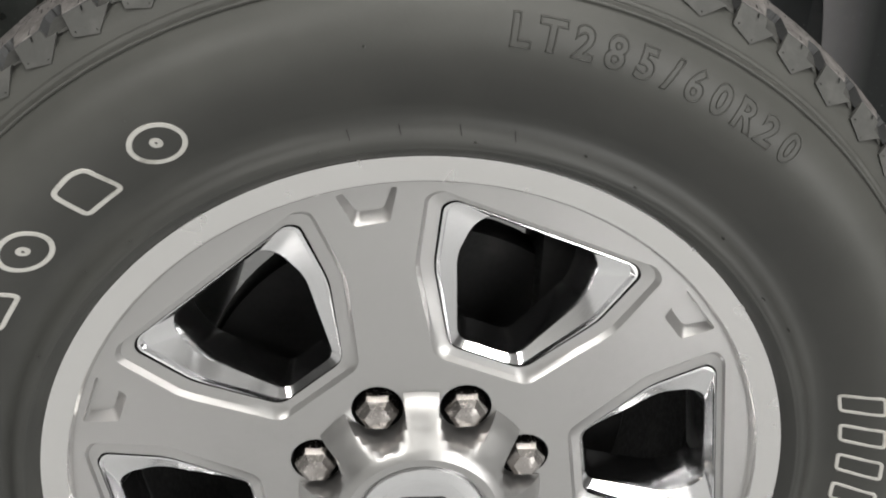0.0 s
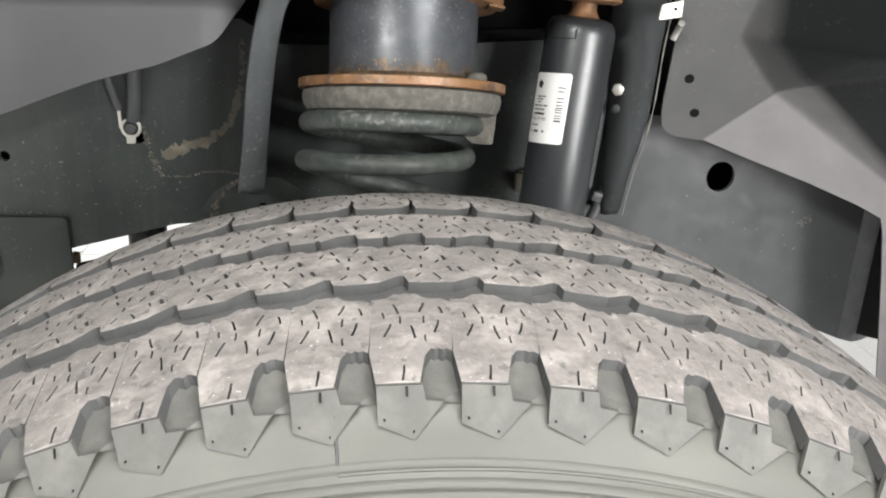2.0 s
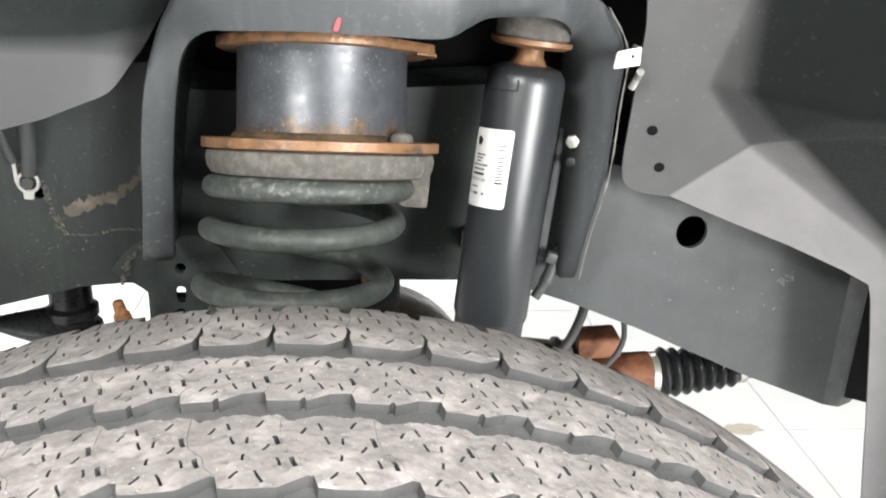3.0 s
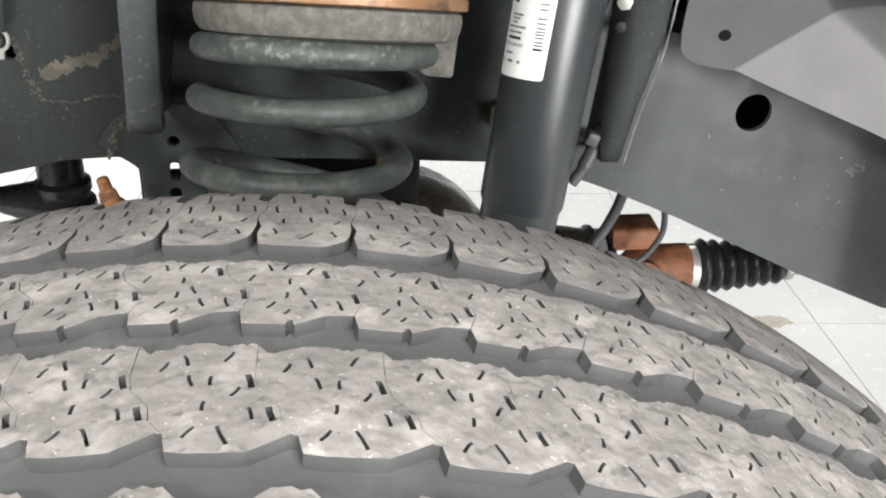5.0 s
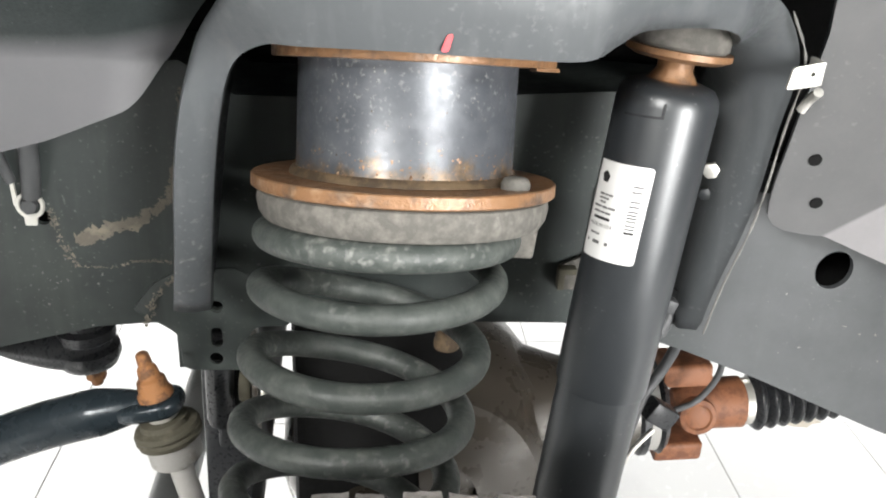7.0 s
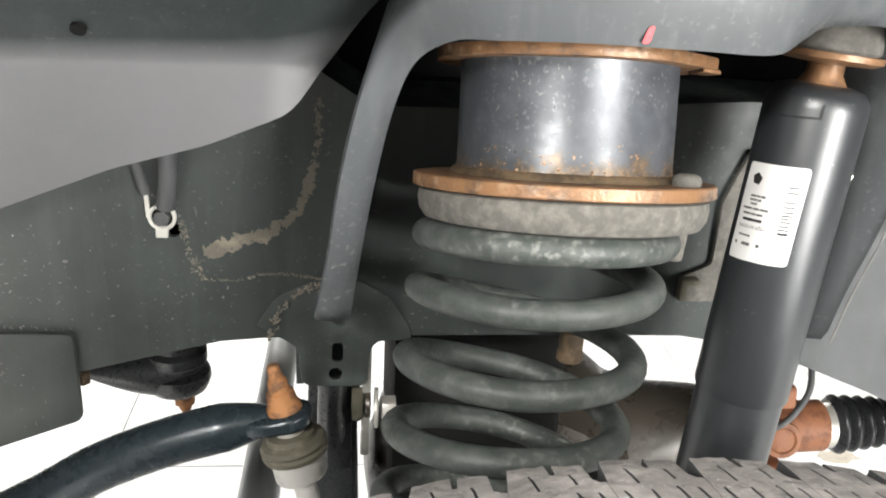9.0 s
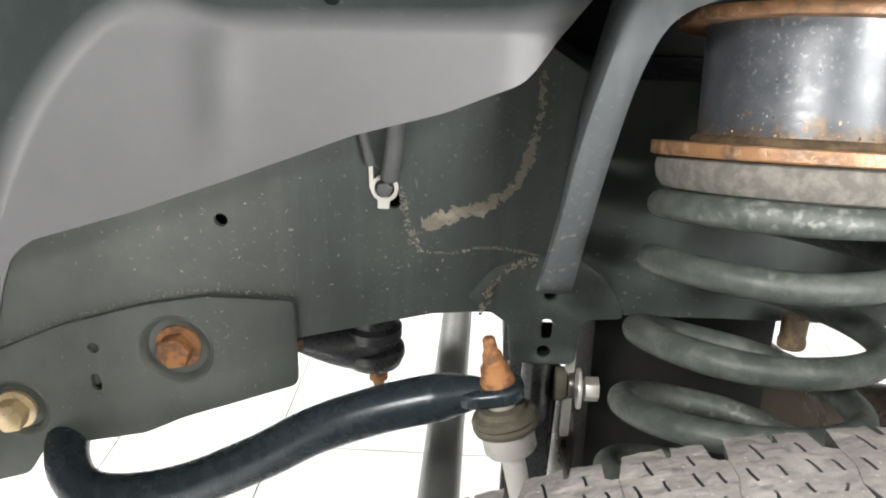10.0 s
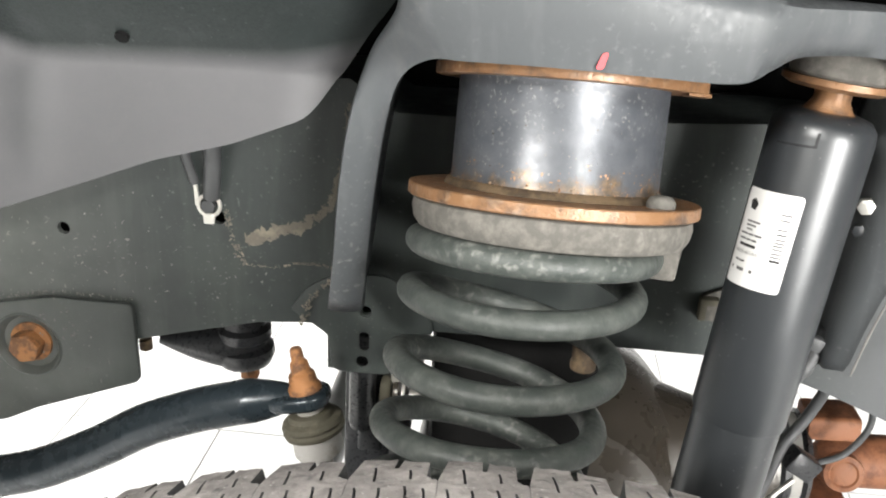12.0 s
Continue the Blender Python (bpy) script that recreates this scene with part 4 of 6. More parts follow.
def flakes(name, points, spread, count, size, parent, material, label, seed, y=YF, lift=0.0005):
    """Crusted flakes with ragged rims strewn along a line on an upright face; size is the least and largest radius."""
    rnd = random.Random(seed)
    path = smooth_path([(x, 0, z) for x, z in points], 12)
    verts, faces = [], []
    for i in range(count):
        p = path[rnd.randrange(len(path))]
        r = size[0] + (size[1] - size[0]) * rnd.random() ** 2.2
        cx, cz = p.x + rnd.gauss(0, spread), p.z + rnd.gauss(0, spread)
        n, tilt, long = rnd.randint(6, 9), rnd.uniform(0, math.pi), rnd.uniform(1.0, 2.0)
        base = len(verts)
        verts.append((cx, y - lift * rnd.uniform(0.6, 1.4), cz))
        for k in range(n):
            a = 2 * math.pi * k / n
            u, v = r * long * rnd.uniform(0.6, 1.2) * math.cos(a), r / long * rnd.uniform(0.6, 1.2) * math.sin(a)
            verts.append((cx + u * math.cos(tilt) - v * math.sin(tilt), y - 0.00015, cz + u * math.sin(tilt) + v * math.cos(tilt)))
        for k in range(n):
            faces.append((base, base + 1 + k, base + 1 + (k + 1) % n))
    return tagged(mesh_object(name, verts, faces, material, parent), label, kind="stuff")


STREAK = [(-0.2124, 0.7545), (-0.1946, 0.7623), (-0.1748, 0.7681), (-0.1558, 0.78), (-0.1438, 0.8014), (-0.1396, 0.8197)]
flakes("mud_streak", STREAK[:3], 0.0018, 210, (0.0006, 0.0036), frame_rail, MUD, "dried brown mud streak", 1)
flakes("mud_streak", STREAK[2:], 0.0017, 230, (0.0006, 0.0030), frame_rail, MUD, "dried brown mud streak", 2)
flakes("mud_streak", STREAK[4:] + [(-0.1362, 0.8452), (-0.136, 0.8642)], 0.0014, 90, (0.0005, 0.0022), frame_rail, MUD, "dried brown mud streak", 3)
flakes("mud_streak", [(-0.2294, 0.7767), (-0.2246, 0.7536), (-0.2179, 0.7366)], 0.0016, 90, (0.0004, 0.0013), frame_rail, MUD, "dried brown mud streak", 4)
flakes("weld_seam", [(-0.2178, 0.7344), (-0.1931, 0.7342), (-0.173, 0.7389), (-0.1487, 0.7378), (-0.1323, 0.7347)], 0.0005, 150, (0.0004, 0.0011), frame_rail, MUD, "thin dusty weld seam", 5)
flakes("mud_streak", [(-0.172, 0.690), (-0.1681, 0.7), (-0.1633, 0.7143), (-0.148, 0.729), (-0.1323, 0.7347)], 0.0014, 130, (0.0004, 0.0016), frame_rail, MUD, "dried brown mud streak", 6, YF - 0.0065)
flakes("dust_line", [(-0.60, 0.622), (-0.548, 0.6395), (-0.49, 0.6655), (-0.4263, 0.6855), (-0.3765, 0.6955), (-0.312, 0.6950)], 0.0011, 330, (0.0003, 0.0011), frame_rail, DUST, "pale dust along the gusset's edge", 7)
flakes("dust_specks", [(-0.48, 0.72), (-0.40, 0.735), (-0.32, 0.75), (-0.33, 0.715), (-0.42, 0.70)], 0.017, 130, (0.0003, 0.0014), frame_rail, DUST, "pale dust specks", 8)
flakes("dust_specks", [(-0.30, 0.78), (-0.24, 0.74), (-0.21, 0.71), (-0.29, 0.72)], 0.018, 45, (0.0003, 0.0013), frame_rail, DUST, "pale dust specks", 9)
flakes("dust_specks", [(-0.52, 0.60), (-0.45, 0.63), (-0.37, 0.67), (-0.35, 0.63)], 0.016, 150, (0.0003, 0.0012), frame_rail, DUST, "pale dust specks", 10, YF - 0.0067)
flakes("dust_specks", [(0.28, 0.70), (0.38, 0.68), (0.44, 0.65), (0.50, 0.60)], 0.018, 40, (0.0004, 0.0013), frame_rail, DUST, "pale dust specks", 12)
flakes("dust_patch", [(0.437, 0.689), (0.445, 0.694)], 0.0025, 26, (0.0006, 0.0022), frame_rail, DUST, "pale scuffed dust patch", 13)

big_bolt = hex_bolt("gusset_bolt", (-0.401, YF + 0.001, 0.6485), (0, -1, 0), 0.0135, 0.016, RUST_BOLT, None, "", 0.0175)
tagged(big_bolt, "rusty hexagon bolt sunk in the frame gusset", "bolt")
yellow = hex_bolt("gusset_bolt", (-0.5355, YF - 0.004, 0.588), (0, -1, 0), 0.0132, 0.018, YELLOW_ZINC, None, "", 0.0165)
tagged(yellow, "yellow zinc hexagon bolt in the frame gusset", "bolt")

# Small grounding clip with two cables that come down from behind the liner.
clip = thing("ground_clip", "bare metal ground clip bolted to the frame with two cables", "clip")
part("eyelet", prism_bm(circle(-0.2415, 0.7815, 0.0098, 24), facing(YF - 0.0005), 0.0025, 0.0005, [circle(-0.2415, 0.7815, 0.0070, 18)]), ZINC, clip)
part("tang", prism_bm(rounded([(-0.2465, 0.7665), (-0.2385, 0.7665), (-0.2375, 0.775), (-0.2465, 0.775)], 0.001), facing(YF - 0.0008), 0.0016), ZINC, clip)
part("arm", prism_bm(rounded([(-0.2520, 0.781), (-0.2490, 0.781), (-0.2500, 0.8005), (-0.2525, 0.8005)], 0.0008), facing(YF - 0.0008), 0.0020), ZINC, clip)
hex_bolt("bolt", (-0.2415, YF, 0.7815), (0, -1, 0), 0.0058, 0.006, CABLE, clip)
tube("cable", smooth_path([(-0.238, YF - 0.006, 0.79), (-0.2345, YF - 0.010, 0.81), (-0.232, YF - 0.012, 0.84), (-0.231, YF - 0.008, 0.87)]), 0.0062, CABLE, clip, "grey sleeved cable")
tube("cable", smooth_path([(-0.251, YF - 0.003, 0.799), (-0.254, YF - 0.006, 0.815), (-0.259, YF - 0.008, 0.84), (-0.262, YF - 0.006, 0.86)]), 0.0036, CABLE, clip, "thin cable")

# Rear bracket piece on the rail behind the damper.
rail_clip = thing("rail_clip", "dusty stamped clip on the frame behind the damper", "clip")
part("plate", prism_bm(rounded([(0.128, 0.722), (0.185, 0.722), (0.185, 0.835), (0.165, 0.84), (0.150, 0.80), (0.150, 0.752), (0.128, 0.742)], 0.004), facing(YF - 0.001), 0.005, 0.001), ISOLATOR, rail_clip)
part("lip", prism_bm(rounded([(0.1265, 0.726), (0.1315, 0.726), (0.1315, 0.7385), (0.14, 0.7385), (0.14, 0.743), (0.1265, 0.743)], 0.001), facing(YF - 0.006), 0.008, 0.0006), BUSHING, rail_clip)

# ---- spring tower: one pressed sheet in three widths, welded to the rail ----
tower = thing("spring_tower", "black pressed steel spring and damper tower", "spring tower")
STATIONS = [  # inner rim, outer rim, root at the rail
    ((-0.1150, 0.508, 0.737), (-0.1350, 0.502, 0.739), (-0.1225, YF, 0.732)),
    ((-0.1085, 0.491, 0.79), (-0.1262, 0.482, 0.79), (-0.1150, YF, 0.79)),
    ((-0.1015, 0.475, 0.84), (-0.1192, 0.466, 0.842), (-0.1080, YF, 0.845)),
    ((-0.0930, 0.461, 0.885), (-0.1098, 0.453, 0.888), (-0.0985, YF, 0.89)),
    ((-0.082, 0.448, 0.915), (-0.0977, 0.451, 0.925), (-0.086, YF, 0.94)),
    ((-0.064, 0.43, 0.93), (-0.08, 0.424, 0.952), (-0.07, YF, 0.97)),
    ((-0.043, 0.415, 0.9332), (-0.068, 0.406, 0.985), (-0.05, YF, 1.0)),
    ((0.0, 0.402, 0.9353), (0.0, 0.396, 0.990), (0.0, YF, 1.0)),
    ((0.05, 0.402, 0.9337), (0.055, 0.396, 0.978), (0.055, YF, 0.968)),
    ((0.09, 0.408, 0.932), (0.095, 0.402, 0.972), (0.095, YF, 0.960)),
    ((0.107, 0.417, 0.938), (0.115, 0.408, 0.969), (0.115, YF, 0.957)),
    ((0.123, 0.425, 0.944), (0.135, 0.416, 0.968), (0.135, YF, 0.956)),
    ((0.16, 0.437, 0.944), (0.17, 0.432, 0.966), (0.152, YF, 0.955)),
    ((0.18, 0.448, 0.938), (0.1870, 0.445, 0.962), (0.1678, YF, 0.952)),
    ((0.1978, 0.495, 0.9182), (0.2123, 0.462, 0.948), (0.1963, YF, 0.945)),
    ((0.2054, 0.525, 0.8901), (0.2346, 0.48, 0.915), (0.2186, YF, 0.918)),
    ((0.2083, 0.538, 0.8468), (0.2372, 0.493, 0.87), (0.2212, YF, 0.872)),
    ((0.2088, 0.541, 0.7898), (0.2376, 0.505, 0.81), (0.2216, YF, 0.812)),
    ((0.2096, 0.543, 0.7396), (0.2293, 0.514, 0.755), (0.2133, YF, 0.755)),
    ((0.2111, 0.545, 0.7065), (0.225, 0.52, 0.713), (0.209, YF, 0.715)),
]


def tower_sheet():
    rows = []
    for q in range(3):
        rows.append(smooth_path([s[q] for s in STATIONS], 5))
    n = len(rows[0])
    verts, faces = [], []
    for i in range(n):
        a, b, c = rows[0][i], rows[1][i], rows[2][i]
        leg = max(0.0, min(1.0, (a.x - 0.19) / 0.012))
        a = a + Vector((-0.001, 0.018, 0)) * leg
        lip = a + Vector((0, 0.010, 0))
        turn = 0.003 + 0.007 * max(0.0, min(1.0, (b.x + 0.09) / 0.04))
        near = b + (a - b).normalized() * min(turn, (a - b).length * 0.4)
        back = b + (c - b).normalized() * (turn * 1.2)
        mid = b + ((near - b) + (back - b)) * 0.28
        verts += [lip, a, (a + near) / 2 + Vector((-0.002 * leg, -0.0015 - 0.010 * leg, 0)), near, mid, back, c]
    for i in range(n - 1):
        for q in range(6):
            faces.append((7 * i + q, 7 * i + q + 1, 7 * i + q + 8, 7 * i + q + 7))
    ob = mesh_object("shell", verts, faces, TOWER_PAINT, tower, "", None, 60)
    mod = ob.modifiers.new("thick", "SOLIDIFY")
    mod.thickness, mod.offset = 0.004, 0.0
    return ob


tower_sheet()
worn = [p + Vector((0.0003, -0.0012, 0)) for p in smooth_path([q[1] for q in STATIONS[14:20]], 6)]
tube("worn_edge", worn, [0.0003 + 0.0007 * abs(math.sin(1.7 * i + 0.6 * math.sin(i))) for i in range(len(worn))], DUST, tower, "scuffed pale edge", 6)
part("roof", box_bm((-0.06, 0.45, 0.9440), (0.165, YF, 0.9505), 0.002), TOWER_PAINT, tower)
part("red_mark", prism_bm(rounded([(0.0205, 0.9352), (0.0242, 0.9352), (0.0262, 0.9435), (0.0232, 0.9432)], 0.0015), facing(0.3972), 0.0006), RED_MARK, tower, "red paint mark")
tab = thing("wire_tab", "pale folded metal tab clipped on the tower edge", "clip")
part("plate", prism_bm(rounded([(0.2225, 0.9025), (0.2420, 0.9055), (0.2430, 0.9195), (0.2245, 0.9155)], 0.002), facing(0.4725), 0.0020, 0.0004, [circle(0.2365, 0.9120, 0.0013, 8)]), ZINC, tab)
part("fold", prism_bm([(0.2400, 0.9055), (0.2430, 0.9055), (0.2430, 0.9190), (0.2400, 0.9190)], facing(0.485), 0.014, 0.0004), ZINC, tab)
tube("pin", smooth_path([(0.246, 0.478, 0.90), (0.247, 0.488, 0.893), (0.245, 0.492, 0.885)]), 0.003, ZINC, tab)
white_bolt = hex_bolt("tower_bolt", (0.2110, 0.527, 0.8345), (-0.25, -1, 0), 0.0058, 0.006, ZINC, None, "")
tagged(white_bolt, "small pale zinc bolt inside the tower leg", "bolt")
tagged(hex_bolt("tower_bolt", (0.2125, 0.533, 0.815), (-0.25, -1, 0), 0.0045, 0.004, SHOCK, None, ""), "small black bolt inside the tower leg", "bolt")
part("inner_strip", prism_bm(rounded([(0.1935, 0.72), (0.2005, 0.72), (0.2115, 0.84), (0.2045, 0.84)], 0.002), facing(0.552), 0.004, 0.0008), TOWER_PAINT, tower)

# ---- spring: seat, plates, isolator and coil along one leaning axis ----
SO = Vector((0.0091, 0.4755, 0.8455))
SN = Vector((0.0205, 0.2497, 1.0)).normalized()
SX = (Vector((1, 0, -0.0205)) - SN * Vector((1, 0, -0.0205)).dot(SN)).normalized()
SY = SN.cross(SX)
SEAT = Matrix(((SX.x, SY.x, SN.x, SO.x), (SX.y, SY.y, SN.y, SO.y), (SX.z, SY.z, SN.z, SO.z), (0, 0, 0, 1)))
seat = thing("spring_spacer", "speckled black steel spacer between two rusty round plates", "spring spacer")
turned("cylinder", [(0.0590, -0.002), (0.0625, 0.0005), (0.0628, 0.004), (0.0618, 0.006), (0.0618, 0.062), (0.0622, 0.064)], SEAT, CYLINDER, seat, "speckled black cylinder with rust at its foot", 96)
turned("lower_plate", [(0.050, 0.0), (0.0862, 0.0), (0.0869, -0.0008), (0.0869, -0.0066), (0.0860, -0.0074), (0.050, -0.0074)], SEAT, RUST, seat, "rusty round plate", 96)
def spacer_flakes(name, count, low, high, power, size, material, label, seed):
    """Flakes strewn over the spacer's skin, from low to high along its axis; power gathers them at the foot."""
    rnd = random.Random(seed)
    verts, faces = [], []
    for i in range(count):
        ang, h = rnd.uniform(math.pi * 0.95, math.pi * 2.05), low + (high - low) * rnd.random() ** power
        r = size[0] + (size[1] - size[0]) * rnd.random() ** 2.5
        n, long = rnd.randint(6, 9), rnd.uniform(0.7, 1.5)
        base = len(verts)
        ring = [(0.0, 0.0, 0.00035)] + [(r * long * rnd.uniform(0.5, 1.2) * math.cos(2 * math.pi * k / n), r / long * rnd.uniform(0.5, 1.2) * math.sin(2 * math.pi * k / n), 0.00012) for k in range(n)]
        for u, v, lift in ring:
            a, rad = ang + u / 0.0618, (0.0618 if h + v > 0.0062 else 0.0629) + lift
            verts.append(SEAT @ Vector((rad * math.cos(a), rad * math.sin(a), max(0.0008, h + v))))
        for k in range(n):
            faces.append((base, base + 1 + k, base + 1 + (k + 1) % n))
    return tagged(mesh_object(name, verts, faces, material, seat), label, kind="stuff")


turned("weld_bead", [(0.0626, 0.0046), (0.0642, 0.0036), (0.0656, 0.0016), (0.0660, 0.0002)], SEAT, FOOT_RUST, seat, "rusty weld bead at the foot of the cylinder", 96)
spacer_flakes("rust_bloom", 460, 0.0008, 0.020, 4.6, (0.0003, 0.0011), RUST, "brown rust blooming at the foot of the cylinder", 21)
spacer_flakes("rust_spot", 26, 0.006, 0.045, 2.6, (0.0002, 0.0007), FOOT_RUST, "small rust spots on the cylinder", 22)
spacer_flakes("paint_chip", 260, 0.008, 0.060, 1.2, (0.00015, 0.0007), DUST, "pale paint chips on the cylinder", 23)
plate = rounded([(-0.077, -0.02), (-0.0765, 0.03), (-0.05, 0.066), (0.0, 0.078), (0.055, 0.062), (0.0755, 0.035), (0.0795, -0.004), (0.0795, -0.022), (0.066, -0.036), (0.036, -0.068), (0.0, -0.0765), (-0.04, -0.066), (-0.066, -0.044)], 0.02, 4)
part("upper_plate", prism_bm(plate, SEAT @ Matrix.Translation((0.0015, 0.0, 0.0635)), 0.0068, 0.0008), RUST, seat, "rusty round plate with a square lug")
part("lug_step", prism_bm([(0.0655, -0.032), (0.0805, -0.020), (0.0805, -0.002), (0.066, -0.008)], SEAT @ Matrix.Translation((0.0015, 0, 0.0618)), 0.0022, 0.0005), RUST, seat)
turned("weld_nut", [(0.0078, -0.001), (0.0080, 0.0030), (0.0066, 0.0056), (0.0040, 0.0068), (0.0001, 0.0070)], SEAT @ Matrix.Translation((0.057, -0.0470, 0.0)), ISOLATOR, seat, "pale weld nut", 14)
isolator = thing("spring_isolator", "dusty grey rubber ring with a stop lug on the coil spring", "isolator")
turned("ring", [(0.045, -0.0076), (0.0805, -0.0076), (0.083, -0.0095), (0.0838, -0.014), (0.0826, -0.0205), (0.0795, -0.0250), (0.074, -0.0265), (0.045, -0.0265)], SEAT, ISOLATOR, isolator, "", 96)
part("stop_lug", prism_bm(rounded([(0.058, 0.806), (0.070, 0.794), (0.0885, 0.793), (0.0915, 0.832), (0.060, 0.832)], 0.003), facing(0.478), 0.005, 0.001), ISOLATOR, isolator, "square stop lug at the end of the coil")

KNOTS = [(-4.25, -0.345), (-4.0, -0.342), (-3.75, -0.338), (-3.5, -0.328), (-3.25, -0.296), (-3.0, -0.285), (-2.75, -0.278), (-2.5, -0.258), (-2.25, -0.2385), (-2.0, -0.234), (-1.75, -0.229), (-1.5, -0.213),
         (-1.25, -0.1955), (-1.0, -0.191), (-0.75, -0.1885), (-0.5, -0.171), (-0.25, -0.153), (0.0, -0.149), (0.25, -0.1475), (0.5, -0.130), (0.75, -0.1095), (1.0, -0.1118), (1.25, -0.1055), (1.5, -0.088),
         (1.75, -0.0672), (2.0, -0.0682), (2.25, -0.0605), (2.5, -0.047), (2.75, -0.0355), (3.0, -0.0345), (3.25, -0.0345), (3.5, -0.034), (3.62, -0.034)]


def coil_point(turn):
    """The coil's centre line; whole turns lie at the front."""
    ks = KNOTS
    for (t0, u0), (t1, u1) in zip(ks, ks[1:]):
        if t0 <= turn <= t1:
            i = ks.index((t0, u0))
            m0 = (u1 - ks[i - 1][1]) / (t1 - ks[i - 1][0]) if i else (u1 - u0) / (t1 - t0)
            m1 = (ks[i + 2][1] - u0) / (ks[i + 2][0] - t0) if i + 2 < len(ks) else (u1 - u0) / (t1 - t0)
            h, s = t1 - t0, (turn - t0) / (t1 - t0)
            u = (2 * s ** 3 - 3 * s * s + 1) * u0 + (s ** 3 - 2 * s * s + s) * h * m0 + (-2 * s ** 3 + 3 * s * s) * u1 + (s ** 3 - s * s) * h * m1
            break
    a = 2 * math.pi * turn - math.pi / 2
    r = 0.0690 + 0.021 * u + 0.0015 * max(0.0, min(1.0, (turn - 2.5) / 0.4))
    drift = -0.0035 + 0.146 * u
    return SO + SN * u + SX * (drift + r * math.cos(a)) + SY * (r * math.sin(a))


coil = tagged(tube("coil_spring", [coil_point(t) for t in np.linspace(-4.24, 3.6, 420)], 0.0084, SPRING, None, "", 18), "thick dusty black coil spring with chipped coating", "coil spring")
tagged(turned("lower_spring_seat", [(0.02, 0.012), (0.085, 0.008), (0.092, 0.018), (0.094, 0.016), (0.09, 0.0), (0.02, 0.0)], SEAT @ Matrix.Translation((-0.047, 0, -0.362)), AXLE, None), "dark cast lower spring seat on the axle", "spring seat")

# ---- damper ----
DT, DB, DR = Vector((0.1630, 0.4902, 0.902)), Vector((0.1410, 0.4729, 0.69)), 0.0299
DM = axis_pose(DT, DB)
damper = thing("shock_absorber", "satin black shock absorber with a white label", "shock absorber")
turned("dust_tube", [(0.0001, 0.000), (0.018, 0.0005), (0.0255, 0.003), (0.0290, 0.008), (DR, 0.014), (DR, 0.1985), (0.0292, 0.2010), (0.0278, 0.2015)], DM, SHOCK, damper, "", 72)
turned("lower_tube", [(0.0280, 0.19), (0.0280, 0.38), (0.02, 0.385), (0.02, 0.44)], DM, SHOCK, damper, "", 64)
turned("stem", [(0.0105, -0.022), (0.0105, -0.006), (0.014, 0.0), (0.0225, 0.0028), (0.0245, 0.0058)], DM, RUST, damper, "rusty stem collar", 40)
turned("lower_washer", [(0.0105, -0.0115), (0.0255, -0.0125), (0.0305, -0.0150), (0.0305, -0.0185), (0.0105, -0.0182)], DM, RUST, damper, "rusty dished washer", 56)
turned("grommet", [(0.0001, -0.0186), (0.0262, -0.0186), (0.0278, -0.0205), (0.0278, -0.036), (0.0262, -0.038), (0.0001, -0.038)], DM, ISOLATOR, damper, "dusty rubber grommet", 48)


def on_damper(ang, h, lift):
    """A point on the damper's tube: ang in radians from the side facing the wheel, h metres down from its top."""
    face = Vector((0, -1, 0))
    z = (DB - DT).normalized()
    f = (face - z * face.dot(z)).normalized()
    s = z.cross(f)
    if s.x < 0:
        s = -s
    return DT + z * h + (f * math.cos(ang) + s * math.sin(ang)) * (DR + lift)


def damper_patch(name, a0, a1, h0, h1, lift, material, parent, label="", r=0.003):
    """A thin rounded label wrapped on the tube, angles in metres along the skin."""
    out = rounded([(a0, h0), (a1, h0), (a1, h1), (a0, h1)], r, 4)
    n = 10
    verts, faces = [], []
    ys = sorted({round(p[1], 6) for p in out})
    for h in ys:
        xs = [p[0] for p in out if abs(p[1] - h) < 1e-6]
        lo, hi = min(xs), max(xs)
        for i in range(n + 1):
            x = lo + (hi - lo) * i / n
            verts.append(on_damper(x / DR, h - 0.10 * (x + 0.0275), lift))
    for k in range(len(ys) - 1):
        for i in range(n):
            faces.append((k * (n + 1) + i, k * (n + 1) + i + 1, (k + 1) * (n + 1) + i + 1, (k + 1) * (n + 1) + i))
    return mesh_object(name, verts, faces, material, parent, label)


L0, L1 = 0.0488, 0.1090
label = damper_patch("label", -0.0478, -0.0078, L0, L1, 0.0003, STICKER, damper, "white printed label")
LINES = ((0.325, 0.0108, -0.0345), (0.365, 0.0081, -0.0355), (0.405, 0.0049, -0.0360), (0.455, 0.0184, -0.0348), (0.510, 0.0146, -0.0355), (0.735, 0.0086, -0.0375))
for at, wide, mid in LINES:
    # each line is broken into a few words
    x = mid - wide / 2
    for share in (0.42, 0.22, 0.28):
        damper_patch("text_bar", x, x + wide * share, L0 + 0.060 * at, L0 + 0.060 * at + 0.0013, 0.0006, GREY_INK, label, "", 0.0002)
        x += wide * (share + 0.04)
damper_patch("text_bar", -0.0420, -0.0280, L0 + 0.0340, L0 + 0.0358, 0.0005, INK, label, "bold bar", 0.0006)
for x0, x1 in ((-0.0440, -0.0420), (-0.0382, -0.0322), (-0.0280, -0.0258)):
    damper_patch("text_bar", x0, x1, L0 + 0.0490, L0 + 0.0510, 0.0005, GREY_INK, label, "", 0.0002)
